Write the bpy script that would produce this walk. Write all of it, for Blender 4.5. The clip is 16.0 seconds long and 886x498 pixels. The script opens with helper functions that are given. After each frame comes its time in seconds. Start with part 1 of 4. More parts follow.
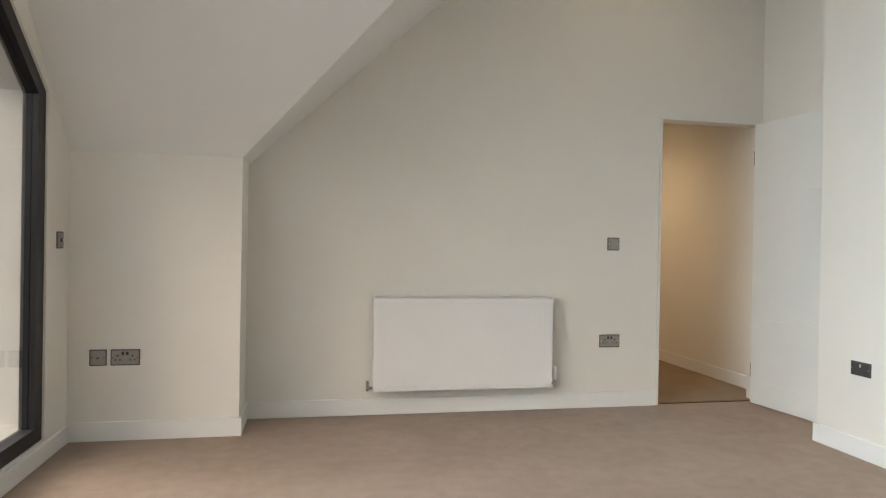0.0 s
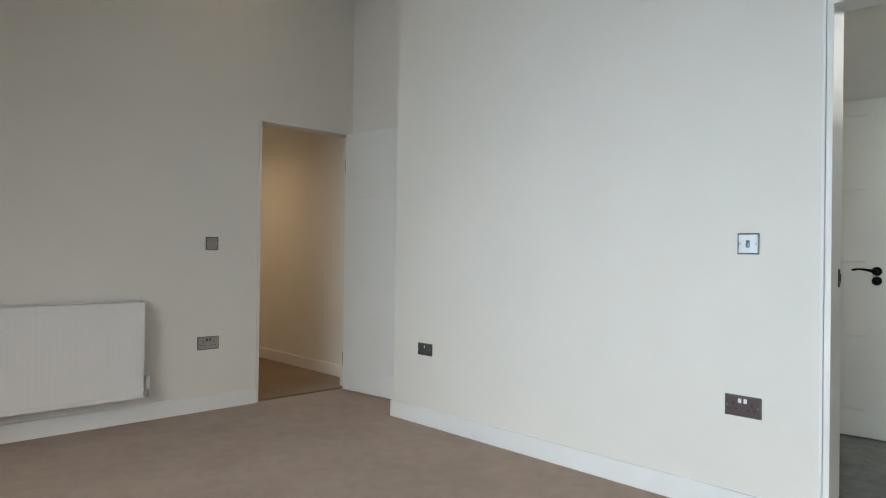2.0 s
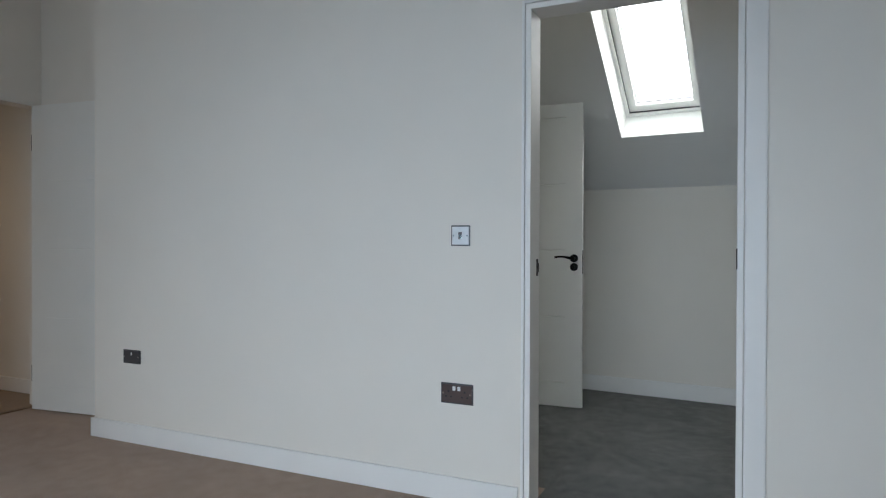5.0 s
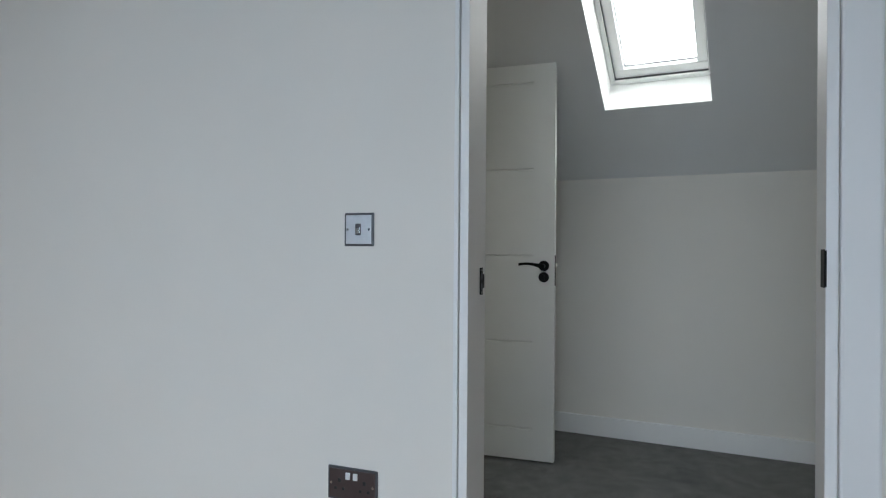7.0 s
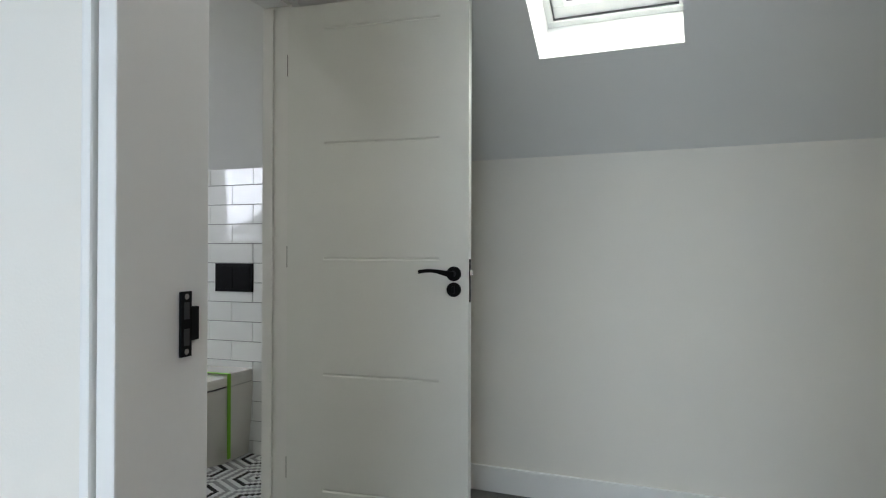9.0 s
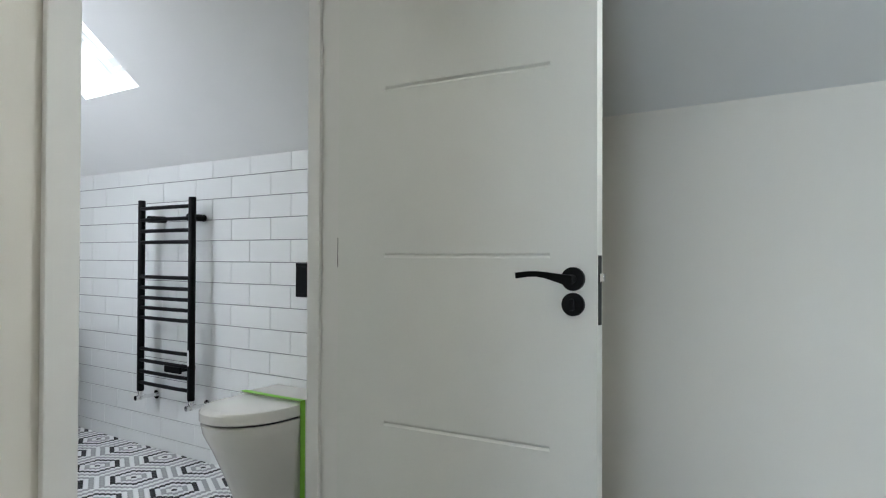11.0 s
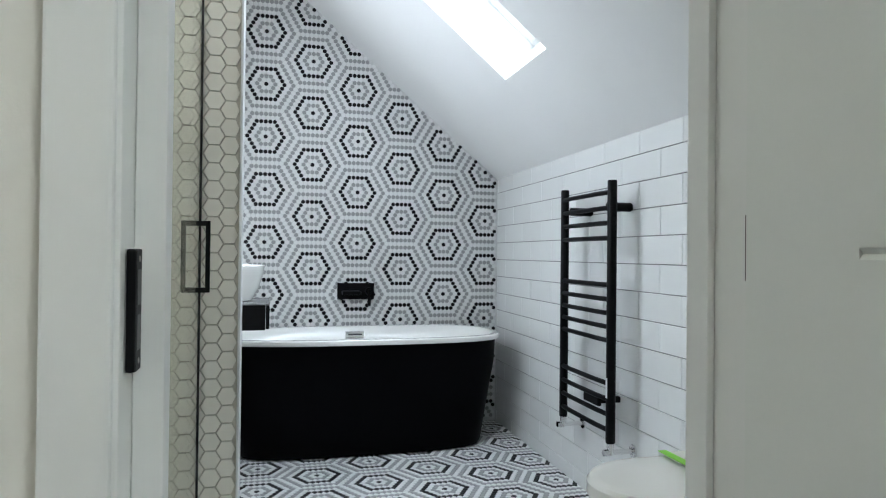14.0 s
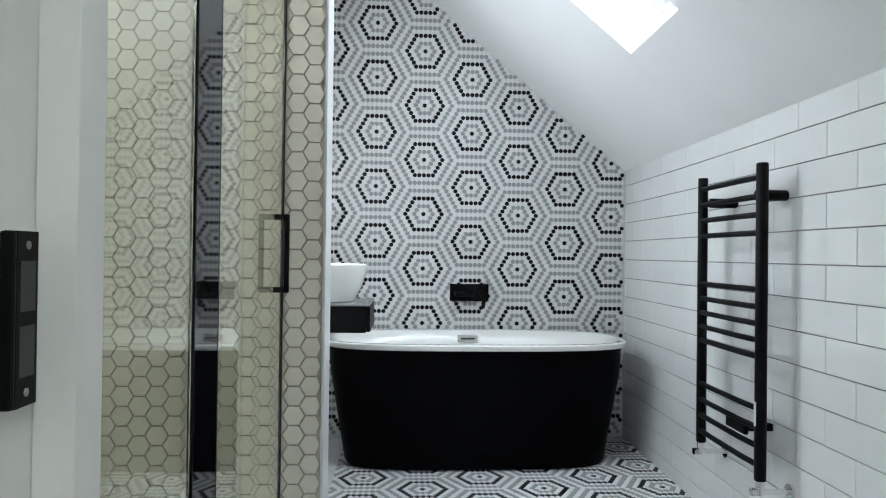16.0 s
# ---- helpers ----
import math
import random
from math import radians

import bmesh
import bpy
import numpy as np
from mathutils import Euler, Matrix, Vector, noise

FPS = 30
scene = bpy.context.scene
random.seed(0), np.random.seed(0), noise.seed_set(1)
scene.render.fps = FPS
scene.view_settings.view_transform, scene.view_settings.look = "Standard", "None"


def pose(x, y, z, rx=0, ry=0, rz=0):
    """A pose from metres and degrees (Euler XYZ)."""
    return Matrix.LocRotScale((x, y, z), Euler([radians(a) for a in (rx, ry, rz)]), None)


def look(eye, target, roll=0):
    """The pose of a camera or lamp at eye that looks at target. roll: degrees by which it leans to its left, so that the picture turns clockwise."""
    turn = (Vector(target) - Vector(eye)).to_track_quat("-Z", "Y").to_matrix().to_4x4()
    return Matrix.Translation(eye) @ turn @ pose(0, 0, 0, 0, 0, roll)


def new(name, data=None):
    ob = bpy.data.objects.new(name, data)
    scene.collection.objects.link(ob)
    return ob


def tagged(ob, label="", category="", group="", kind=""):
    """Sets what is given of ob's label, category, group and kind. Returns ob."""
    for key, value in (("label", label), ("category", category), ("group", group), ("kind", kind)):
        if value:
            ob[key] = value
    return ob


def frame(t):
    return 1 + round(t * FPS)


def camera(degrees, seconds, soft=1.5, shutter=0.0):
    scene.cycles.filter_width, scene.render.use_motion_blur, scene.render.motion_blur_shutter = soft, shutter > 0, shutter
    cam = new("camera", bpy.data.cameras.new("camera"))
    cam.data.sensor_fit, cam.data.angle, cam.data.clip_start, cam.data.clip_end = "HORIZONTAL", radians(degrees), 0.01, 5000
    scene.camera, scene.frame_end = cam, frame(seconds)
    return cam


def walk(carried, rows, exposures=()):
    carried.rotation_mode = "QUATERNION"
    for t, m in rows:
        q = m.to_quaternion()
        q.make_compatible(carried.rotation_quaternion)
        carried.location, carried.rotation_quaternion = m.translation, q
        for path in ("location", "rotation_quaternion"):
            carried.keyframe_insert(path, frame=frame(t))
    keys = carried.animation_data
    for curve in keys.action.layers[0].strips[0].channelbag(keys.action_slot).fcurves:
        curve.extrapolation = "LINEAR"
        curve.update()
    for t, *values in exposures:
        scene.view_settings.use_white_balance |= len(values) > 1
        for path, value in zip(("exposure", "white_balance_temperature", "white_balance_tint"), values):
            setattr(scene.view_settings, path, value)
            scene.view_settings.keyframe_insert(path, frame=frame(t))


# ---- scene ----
cam = camera(68.0, 16.0, 1.15)
PATH = [
    (0, (-2.815, -0.459, 1.068), (-2.421, 1.502, 1.056), 1.0),
    (0.5, (-2.773, -0.478, 1.054), (-2.107, 1.408, 1.054), 0.9),
    (1, (-2.752, -0.483, 1.055), (-1.839, 1.296, 1.057), 1.0),
    (1.5, (-2.729, -0.502, 1.051), (-1.569, 1.127, 1.06), 1.0),
    (2, (-2.732, -0.515, 1.054), (-1.342, 0.923, 1.066), 0.8),
    (2.5, (-2.709, -0.539, 1.057), (-1.16, 0.727, 1.071), 0.7),
    (3, (-2.697, -0.566, 1.053), (-1.02, 0.524, 1.069), 0.7),
    (3.5, (-2.695, -0.586, 1.057), (-0.941, 0.376, 1.072), 0.6),
    (4, (-2.694, -0.599, 1.061), (-0.91, 0.305, 1.077), 0.6),
    (4.2, (-2.687, -0.594, 1.08), (-0.896, 0.294, 1.084), 0.5),
    (6.5, (-1.764, -0.367, 1.057), (0.075, 0.419, 1.061), 0.3),
    (7, (-1.482, -0.311, 1.056), (0.366, 0.454, 1.06), 0.4),
    (7.5, (-1.198, -0.283, 1.056), (0.679, 0.406, 1.063), 0.4),
    (8, (-0.924, -0.291, 1.056), (0.961, 0.376, 1.065), 0.2),
    (8.5, (-0.679, -0.261, 1.055), (1.213, 0.388, 1.066), 0.3),
    (8.7, (-0.6, -0.256, 1.054), (1.292, 0.392, 1.067), 0.2),
    (10.8, (0.281, -0.076, 1.037), (2.024, 0.903, 1.053), 0.1),
    (11, (0.351, -0.063, 1.031), (2.036, 1.014, 1.053), 0.2),
    (11.5, (0.548, -0.019, 1.029), (2.068, 1.281, 1.053), 0.3),
    (12, (0.734, 0.097, 1.026), (2.116, 1.543, 1.046), 0.3),
    (12.5, (0.877, 0.211, 1.034), (2.05, 1.831, 1.048), 0.3),
    (13, (1.018, 0.29, 1.045), (1.868, 2.1, 1.055), 0.3),
    (13.5, (1.102, 0.359, 1.031), (1.768, 2.245, 1.052), 0.4),
    (14, (1.135, 0.457, 1.028), (1.648, 2.389, 1.045), 0.6),
    (14.5, (1.164, 0.562, 1.026), (1.548, 2.524, 1.040), 0.5),
    (15, (1.19, 0.624, 1.020), (1.451, 2.607, 1.038), 0.5),
    (15.5, (1.237, 0.676, 1.018), (1.393, 2.669, 1.036), 0.7),
    (16, (1.27, 0.699, 1.018), (1.389, 2.695, 1.034), 0.7),
]
walk(cam, [(t, look(e, g, r)) for t, e, g, r in PATH],
     [(0, 0.45, 6400, 13), (0.5, 0.45, 6200, 12), (1.5, 0.1, 6150, 12), (2.5, -0.3, 6000, 12), (4, -0.68, 5850, 13), (7, -0.7, 5780, 14), (8.5, -0.2, 5950, 13), (11, 0.3, 5800, 12), (13, 0.35, 5650, 10), (16, 0.37, 5750, 8)])

# world and light
world = bpy.data.worlds.new("sky")
scene.world = world
world.use_nodes = True
wn = world.node_tree
sky = wn.nodes.new("ShaderNodeTexSky")
sky.sky_type = 'NISHITA'
sky.sun_disc = False
sky.dust_density, sky.air_density = 6.0, 1.0
sky.sun_elevation, sky.sun_rotation = radians(38), radians(250)
wn.nodes["Background"].inputs[1].default_value = 0.15
wn.links.new(sky.outputs[0], wn.nodes["Background"].inputs[0])
sun = new("sun", bpy.data.lights.new("sun", 'SUN'))
sun.data.energy, sun.data.angle, sun.data.color = 0.8, radians(20), (1, 0.97, 0.93)
sun.matrix_world = look((-20, 8, 17), (0, 0, 0))


def area(name, eye, target, w, h, watts, color):
    ob = new(name, bpy.data.lights.new(name, 'AREA'))
    ob.data.shape, ob.data.size, ob.data.size_y = 'RECTANGLE', w, h
    ob.data.energy, ob.data.color = watts, color
    ob.matrix_world = look(eye, target)
    return ob


# main dimensions: x away from the bedroom, y towards the radiator wall
WIN_X, EAVE_X, WALL_A, B_END, B_TOP = -4.06, -3.19, 3.65, 2.75, 3.4
PIER_Y, PIER_Z, GABLE_Y = 3.3, 1.53, -1.7
BT = 0.11
DR_L, DR_R, DR_TOP = 0.233, -0.511, 2.0
PART_Y, PART_Y2 = 1.14, 1.236
BD_L, BD_R = 1.031, 1.688
DX, DZ = 2.335, 1.472
TX, TZ, MOS_Y = 2.518, 1.50, 4.355
TAN = 0.845
SH_Y, SH_X = 2.52, 1.056
IN_X = 0.64
DRESS_Y0 = -1.6
FLAT_Z = 2.75

# daylight in the window openings
win_light = area("window_light", (WIN_X - 0.25, 0.3, 1.2), (0, 0.6, 0.55), 3.2, 1.5, 24, (0.80, 0.93, 1.0))
win_light.data.spread = radians(88)
SKY_N = Vector((math.sin(math.atan(TAN)), 0, math.cos(math.atan(TAN))))
SKY_U = Vector((-SKY_N.z, 0, SKY_N.x))


def slope_point(x_eave, z_eave, x):
    return Vector((x, 0, z_eave + (x_eave - x) * TAN))


def skylight_lamp(name, low, y, watts, color):
    c = low + SKY_U * 0.5 + SKY_N * 0.345
    area(name, (c.x, y, c.z), tuple(Vector((c.x, y, c.z)) - SKY_N), 0.45, 0.94, watts, color)


skylight_lamp("dressing_skylight_light", slope_point(DX, DZ, 1.964), -0.066, 18.5, (1.0, 0.99, 0.87))
skylight_lamp("bathroom_skylight_light", slope_point(TX, TZ, 2.160), 2.95, 20, (0.95, 0.99, 1.0))
# Side light inferred from the towel rail's shadow; its source is out of view.
area("assumed_mirror_light", (0.70, 3.12, 1.58), (2.5, 3.0, 1.35), 0.62, 0.72, 11.5, (0.97, 0.98, 1.0))

# ---- materials ----


def material(name, color, rough=0.6, metal=0.0, var=0.06, scale=6.0, bump=0.0, bump_scale=150.0, coat=0.0, rand=0.0, spec=0.5):
    m = bpy.data.materials.new(name)
    m.use_nodes = True
    nt = m.node_tree
    b = nt.nodes["Principled BSDF"]
    b.inputs["Roughness"].default_value, b.inputs["Metallic"].default_value = rough, metal
    b.inputs["Coat Weight"].default_value = coat
    b.inputs["Specular IOR Level"].default_value = spec
    tc = nt.nodes.new("ShaderNodeTexCoord")
    n1 = nt.nodes.new("ShaderNodeTexNoise")
    n1.inputs["Scale"].default_value, n1.inputs["Detail"].default_value = scale, 5
    n2 = nt.nodes.new("ShaderNodeTexNoise")
    n2.inputs["Scale"].default_value, n2.inputs["Detail"].default_value = bump_scale, 3
    nt.links.new(tc.outputs["Object"], n1.inputs[0])
    nt.links.new(tc.outputs["Object"], n2.inputs[0])
    mix = nt.nodes.new("ShaderNodeMix")
    mix.data_type = 'RGBA'
    mix.inputs[6].default_value = (*[c * (1 - var) for c in color], 1)
    mix.inputs[7].default_value = (*[min(1, c * (1 + var)) for c in color], 1)
    add = nt.nodes.new("ShaderNodeMath")
    add.operation = 'MULTIPLY_ADD'
    add.inputs[1].default_value, add.inputs[2].default_value = 0.35, 0.0
    nt.links.new(n2.outputs[0], add.inputs[0])
    sm = nt.nodes.new("ShaderNodeMath")
    nt.links.new(n1.outputs[0], sm.inputs[0])
    nt.links.new(add.outputs[0], sm.inputs[1])
    rg = nt.nodes.new("ShaderNodeMapRange")
    rg.inputs[1].default_value, rg.inputs[2].default_value = 0.4, 0.95
    nt.links.new(sm.outputs[0], rg.inputs[0])
    nt.links.new(rg.outputs[0], mix.inputs[0])
    out = mix.outputs[2]
    if rand:
        oi = nt.nodes.new("ShaderNodeObjectInfo")
        hv = nt.nodes.new("ShaderNodeHueSaturation")
        mr = nt.nodes.new("ShaderNodeMapRange")
        mr.inputs[3].default_value, mr.inputs[4].default_value = 1 - rand, 1 + rand
        nt.links.new(oi.outputs["Random"], mr.inputs[0])
        nt.links.new(mr.outputs[0], hv.inputs["Value"])
        nt.links.new(out, hv.inputs["Color"])
        out = hv.outputs[0]
    nt.links.new(out, b.inputs["Base Color"])
    if bump:
        bp = nt.nodes.new("ShaderNodeBump")
        bp.inputs["Strength"].default_value, bp.inputs["Distance"].default_value = bump, 0.002
        nt.links.new(n2.outputs[0], bp.inputs["Height"])
        nt.links.new(bp.outputs[0], b.inputs["Normal"])
    return m


def carpet_material(name, dark, light):
    """Cut pile: tufts, brushed patches and broad tonal sweeps."""
    m = material(name, dark, 1.0, bump=1.0, bump_scale=420, spec=0.1)
    nt = m.node_tree
    b = nt.nodes["Principled BSDF"]
    b.inputs["Sheen Weight"].default_value = 0.25
    tc = nt.nodes["Texture Coordinate"]
    n1 = nt.nodes.new("ShaderNodeTexNoise")
    n1.inputs["Scale"].default_value, n1.inputs["Detail"].default_value, n1.inputs["Distortion"].default_value = 2.6, 6, 0.6
    n2 = nt.nodes.new("ShaderNodeTexNoise")
    n2.inputs["Scale"].default_value, n2.inputs["Detail"].default_value = 260, 2
    n3 = nt.nodes.new("ShaderNodeTexNoise")
    n3.inputs["Scale"].default_value, n3.inputs["Detail"].default_value = 14, 4
    for n in (n1, n2, n3):
        nt.links.new(tc.outputs["Object"], n.inputs[0])
    s1 = nt.nodes.new("ShaderNodeMath")
    s2 = nt.nodes.new("ShaderNodeMath")
    nt.links.new(n1.outputs[0], s1.inputs[0])
    nt.links.new(n2.outputs[0], s1.inputs[1])
    nt.links.new(s1.outputs[0], s2.inputs[0])
    nt.links.new(n3.outputs[0], s2.inputs[1])
    rg = nt.nodes.new("ShaderNodeMapRange")
    rg.inputs[1].default_value, rg.inputs[2].default_value = 1.15, 1.85
    nt.links.new(s2.outputs[0], rg.inputs[0])
    mix = nt.nodes.new("ShaderNodeMix")
    mix.data_type = 'RGBA'
    mix.inputs[6].default_value, mix.inputs[7].default_value = (*dark, 1), (*light, 1)
    nt.links.new(rg.outputs[0], mix.inputs[0])
    nt.links.new(mix.outputs[2], b.inputs["Base Color"])
    return m


def glass_material(name, tint, rough=0.0):
    m = bpy.data.materials.new(name)
    m.use_nodes = True
    b = m.node_tree.nodes["Principled BSDF"]
    b.inputs["Base Color"].default_value = (*tint, 1)
    b.inputs["Transmission Weight"].default_value, b.inputs["Roughness"].default_value, b.inputs["IOR"].default_value = 1, rough, 1.5
    return m


PAINT = material("wall_paint", (0.79, 0.765, 0.705), 0.75, var=0.015, scale=3, bump=0.12, bump_scale=260)
CEIL = material("ceiling_paint", (0.80, 0.80, 0.78), 0.85, var=0.015, scale=3, bump=0.1, bump_scale=240)
GLOSS = material("satin_woodwork_paint", (0.82, 0.82, 0.80), 0.5, var=0.015, scale=5, bump=0.05, bump_scale=90)
DOORW = material("white_door_paint", (0.80, 0.81, 0.78), 0.4, var=0.02, scale=4, bump=0.06, bump_scale=120)
CARPET = carpet_material("beige_carpet", (0.300, 0.212, 0.152), (0.395, 0.288, 0.212))
CARPET2 = carpet_material("grey_carpet", (0.042, 0.045, 0.042), (0.150, 0.150, 0.138))
CARPET3 = carpet_material("tan_carpet", (0.225, 0.155, 0.088), (0.335, 0.235, 0.14))
BLACK = material("matt_black_metal", (0.003, 0.003, 0.0035), 0.5, 0.0, var=0.2, scale=30, bump=0.05, spec=0.14)
BLACKG = material("black_acrylic", (0.0015, 0.0015, 0.002), 0.4, var=0.15, scale=8, spec=0.045)
BLACKM = material("black_mirror_panel", (0.006, 0.006, 0.007), 0.03, var=0.1, scale=8)
FRAMEB = material("black_aluminium", (0.008, 0.008, 0.011), 0.4, 0.0, var=0.15, scale=20)
CHROME = material("chrome", (0.82, 0.82, 0.82), 0.12, 1.0, var=0.03)
RIM = material("dark_plate_rim", (0.11, 0.11, 0.115), 0.4, 0.5, var=0.06, scale=40)
BRUSHED = material("brushed_steel", (0.33, 0.31, 0.28), 0.42, 0.6, var=0.06, scale=40)
STEELB = material("bright_steel", (0.62, 0.64, 0.66), 0.4, 0.35, var=0.06, scale=40)
PLASTD = material("dark_plastic", (0.03, 0.03, 0.032), 0.4, var=0.1)
PLASTW = material("white_plastic", (0.8, 0.8, 0.8), 0.3, var=0.02)
ENAMEL = material("white_enamel", (0.80, 0.80, 0.79), 0.3, var=0.01, scale=4)
CERAM = material("white_ceramic", (0.84, 0.84, 0.81), 0.1, var=0.01, scale=4, coat=0.5)
CREAM = material("cream_white_ceramic", (0.73, 0.71, 0.645), 0.14, var=0.015, scale=4, coat=0.4)
TILEW = material("white_glazed_tile", (0.82, 0.83, 0.81), 0.11, var=0.015, scale=5, bump=0.04, bump_scale=18, coat=0.8, rand=0.02)
HEXT = material("cream_hexagon_tile", (0.86, 0.83, 0.75), 0.2, var=0.03, scale=9, bump=0.05, bump_scale=30, coat=0.2, rand=0.03)
GROUTD = material("dark_tile_grout", (0.20, 0.20, 0.20), 0.9, var=0.12, scale=30, bump=0.3)
GROUT = material("grey_grout", (0.36, 0.36, 0.35), 0.9, var=0.12, scale=30, bump=0.3)
GROUTL = material("pale_grout", (0.70, 0.70, 0.69), 0.9, var=0.08, scale=30, bump=0.3)
GROUTH = material("brown_grout", (0.60, 0.56, 0.48), 0.9, var=0.12, scale=30, bump=0.3)
DOTW = material("white_mosaic", (0.80, 0.80, 0.79), 0.3, var=0.03, scale=20)
DOTG = material("grey_mosaic", (0.345, 0.345, 0.345), 0.35, var=0.06, scale=20)
DOTB = material("black_mosaic", (0.006, 0.006, 0.007), 0.4, var=0.2, scale=20, spec=0.2)
TAPE = material("green_tape", (0.22, 0.55, 0.03), 0.55, var=0.06, scale=30)
STONE = material("grey_veined_stone", (0.22, 0.22, 0.22), 0.25, var=0.35, scale=9)
GLASS = glass_material("clear_glass", (0.97, 1.0, 0.98))
SHGLASS = glass_material("shower_glass", (0.955, 0.99, 0.88))
METAL_STRIP = material("bronze_threshold", (0.16, 0.10, 0.05), 0.4, 0.8, var=0.1)
GLOW = bpy.data.materials.new("mirror_border_glow")
GLOW.use_nodes = True
GLOW.node_tree.nodes["Principled BSDF"].inputs["Emission Color"].default_value = (0.97, 0.98, 1, 1)
GLOW.node_tree.nodes["Principled BSDF"].inputs["Emission Strength"].default_value = 4
LAMPM = bpy.data.materials.new("lamp_glow")
LAMPM.use_nodes = True
LAMPM.node_tree.nodes["Principled BSDF"].inputs["Emission Color"].default_value = (1, 0.8, 0.55, 1)
LAMPM.node_tree.nodes["Principled BSDF"].inputs["Emission Strength"].default_value = 12

# ---- mesh helpers ----


def box(bm, x0, x1, y0, y1, z0, z1, bevel=0.0, seg=2):
    vs = [bm.verts.new((x, y, z)) for z in (z0, z1) for x, y in ((x0, y0), (x1, y0), (x1, y1), (x0, y1))]
    fs = [bm.faces.new([vs[i] for i in f]) for f in
          ((3, 2, 1, 0), (4, 5, 6, 7), (0, 1, 5, 4), (1, 2, 6, 5), (2, 3, 7, 6), (3, 0, 4, 7))]
    if bevel:
        es = list({e for f in fs for e in f.edges})
        bmesh.ops.bevel(bm, geom=es, offset=bevel, segments=seg, affect='EDGES', profile=0.6)
    return bm


def boxes(*bs, bevel=0.0):
    bm = bmesh.new()
    for b in bs:
        box(bm, *b, bevel=bevel)
    return bm


def prism(bm, poly, axis, a, b):
    """A polygon of (u, v) pushed from a to b along x, y or z."""
    def at(u, v, w):
        return {'x': (w, u, v), 'y': (u, w, v), 'z': (u, v, w)}[axis]
    lo = [bm.verts.new(at(u, v, a)) for u, v in poly]
    hi = [bm.verts.new(at(u, v, b)) for u, v in poly]
    bm.faces.new(lo)
    bm.faces.new(hi[::-1])
    n = len(poly)
    for i in range(n):
        bm.faces.new((lo[i], hi[i], hi[(i + 1) % n], lo[(i + 1) % n]))
    bmesh.ops.recalc_face_normals(bm, faces=bm.faces[:])
    return bm


def tube(bm, path, r, seg=12, cap=True):
    """A round bar along a path of points."""
    pts = [Vector(p) for p in path]
    rings = []
    up = Vector((0, 0, 1))
    for i, p in enumerate(pts):
        d = (pts[min(i + 1, len(pts) - 1)] - pts[max(i - 1, 0)]).normalized()
        u = d.cross(up if abs(d.z) < 0.95 else Vector((1, 0, 0))).normalized()
        v = d.cross(u)
        rr = r[i] if isinstance(r, (list, tuple)) else r
        rings.append([bm.verts.new(p + (u * math.cos(k * 2 * math.pi / seg) + v * math.sin(k * 2 * math.pi / seg)) * rr) for k in range(seg)])
    for a, b in zip(rings, rings[1:]):
        for k in range(seg):
            bm.faces.new((a[k], a[(k + 1) % seg], b[(k + 1) % seg], b[k]))
    if cap:
        bm.faces.new(rings[0][::-1])
        bm.faces.new(rings[-1])
    bmesh.ops.recalc_face_normals(bm, faces=bm.faces[:])
    return bm


def loft(bm, rings, cap0=True, cap1=True):
    vr = [[bm.verts.new(p) for p in ring] for ring in rings]
    n = len(vr[0])
    for a, b in zip(vr, vr[1:]):
        for k in range(n):
            bm.faces.new((a[k], a[(k + 1) % n], b[(k + 1) % n], b[k]))
    if cap0:
        bm.faces.new(vr[0][::-1])
    if cap1:
        bm.faces.new(vr[-1])
    bmesh.ops.recalc_face_normals(bm, faces=bm.faces[:])
    return bm


def finish(ob, bm, mat, smooth=False):
    bm.to_mesh(ob.data)
    bm.free()
    ob.data.materials.append(mat)
    if smooth:
        for p in ob.data.polygons:
            p.use_smooth = True
        ob.data.set_sharp_from_angle(angle=radians(40))
    return ob


def part(name, bm, mat, parent=None, label="", smooth=False):
    ob = finish(new(name, bpy.data.meshes.new(name)), bm, mat, smooth)
    if parent:
        ob.parent = parent
    return tagged(ob, label)


def structure(name, bm, mat, label, category, smooth=False):
    return tagged(part(name, bm, mat, None, label, smooth), "", category, "", "structure")


def thing(name, label, category, at=(0, 0, 0), rz=0, group=""):
    ob = new(name)
    ob.empty_display_size = 0.05
    ob.matrix_world = pose(*at, 0, 0, rz)
    return tagged(ob, label, category, group)


# ---- structure: floors ----
structure("floor_bedroom", boxes((WIN_X, 0.30, -2.6, WALL_A + 0.02, -0.12, 0)), CARPET, "beige cut-pile carpet over the bedroom floor", "carpet")
structure("floor_landing", boxes((-0.75, 0.62, WALL_A + 0.06, 6.2, -0.12, 0)), CARPET3, "tan carpet of the landing beyond the door", "carpet")
structure("floor_dressing_room", boxes((0.30, 2.75, DRESS_Y0, PART_Y + 0.05, -0.12, 0.0), (0.0, 0.30, DR_R - 0.02, DR_L + 0.02, -0.1, 0.002)), CARPET2, "dark grey cut-pile carpet of the dressing room", "carpet")
structure("threshold_bar", boxes((-0.47, 0.22, WALL_A + 0.02, WALL_A + 0.06, -0.12, 0.004)), METAL_STRIP, "bronze threshold bar between two carpets", "threshold")

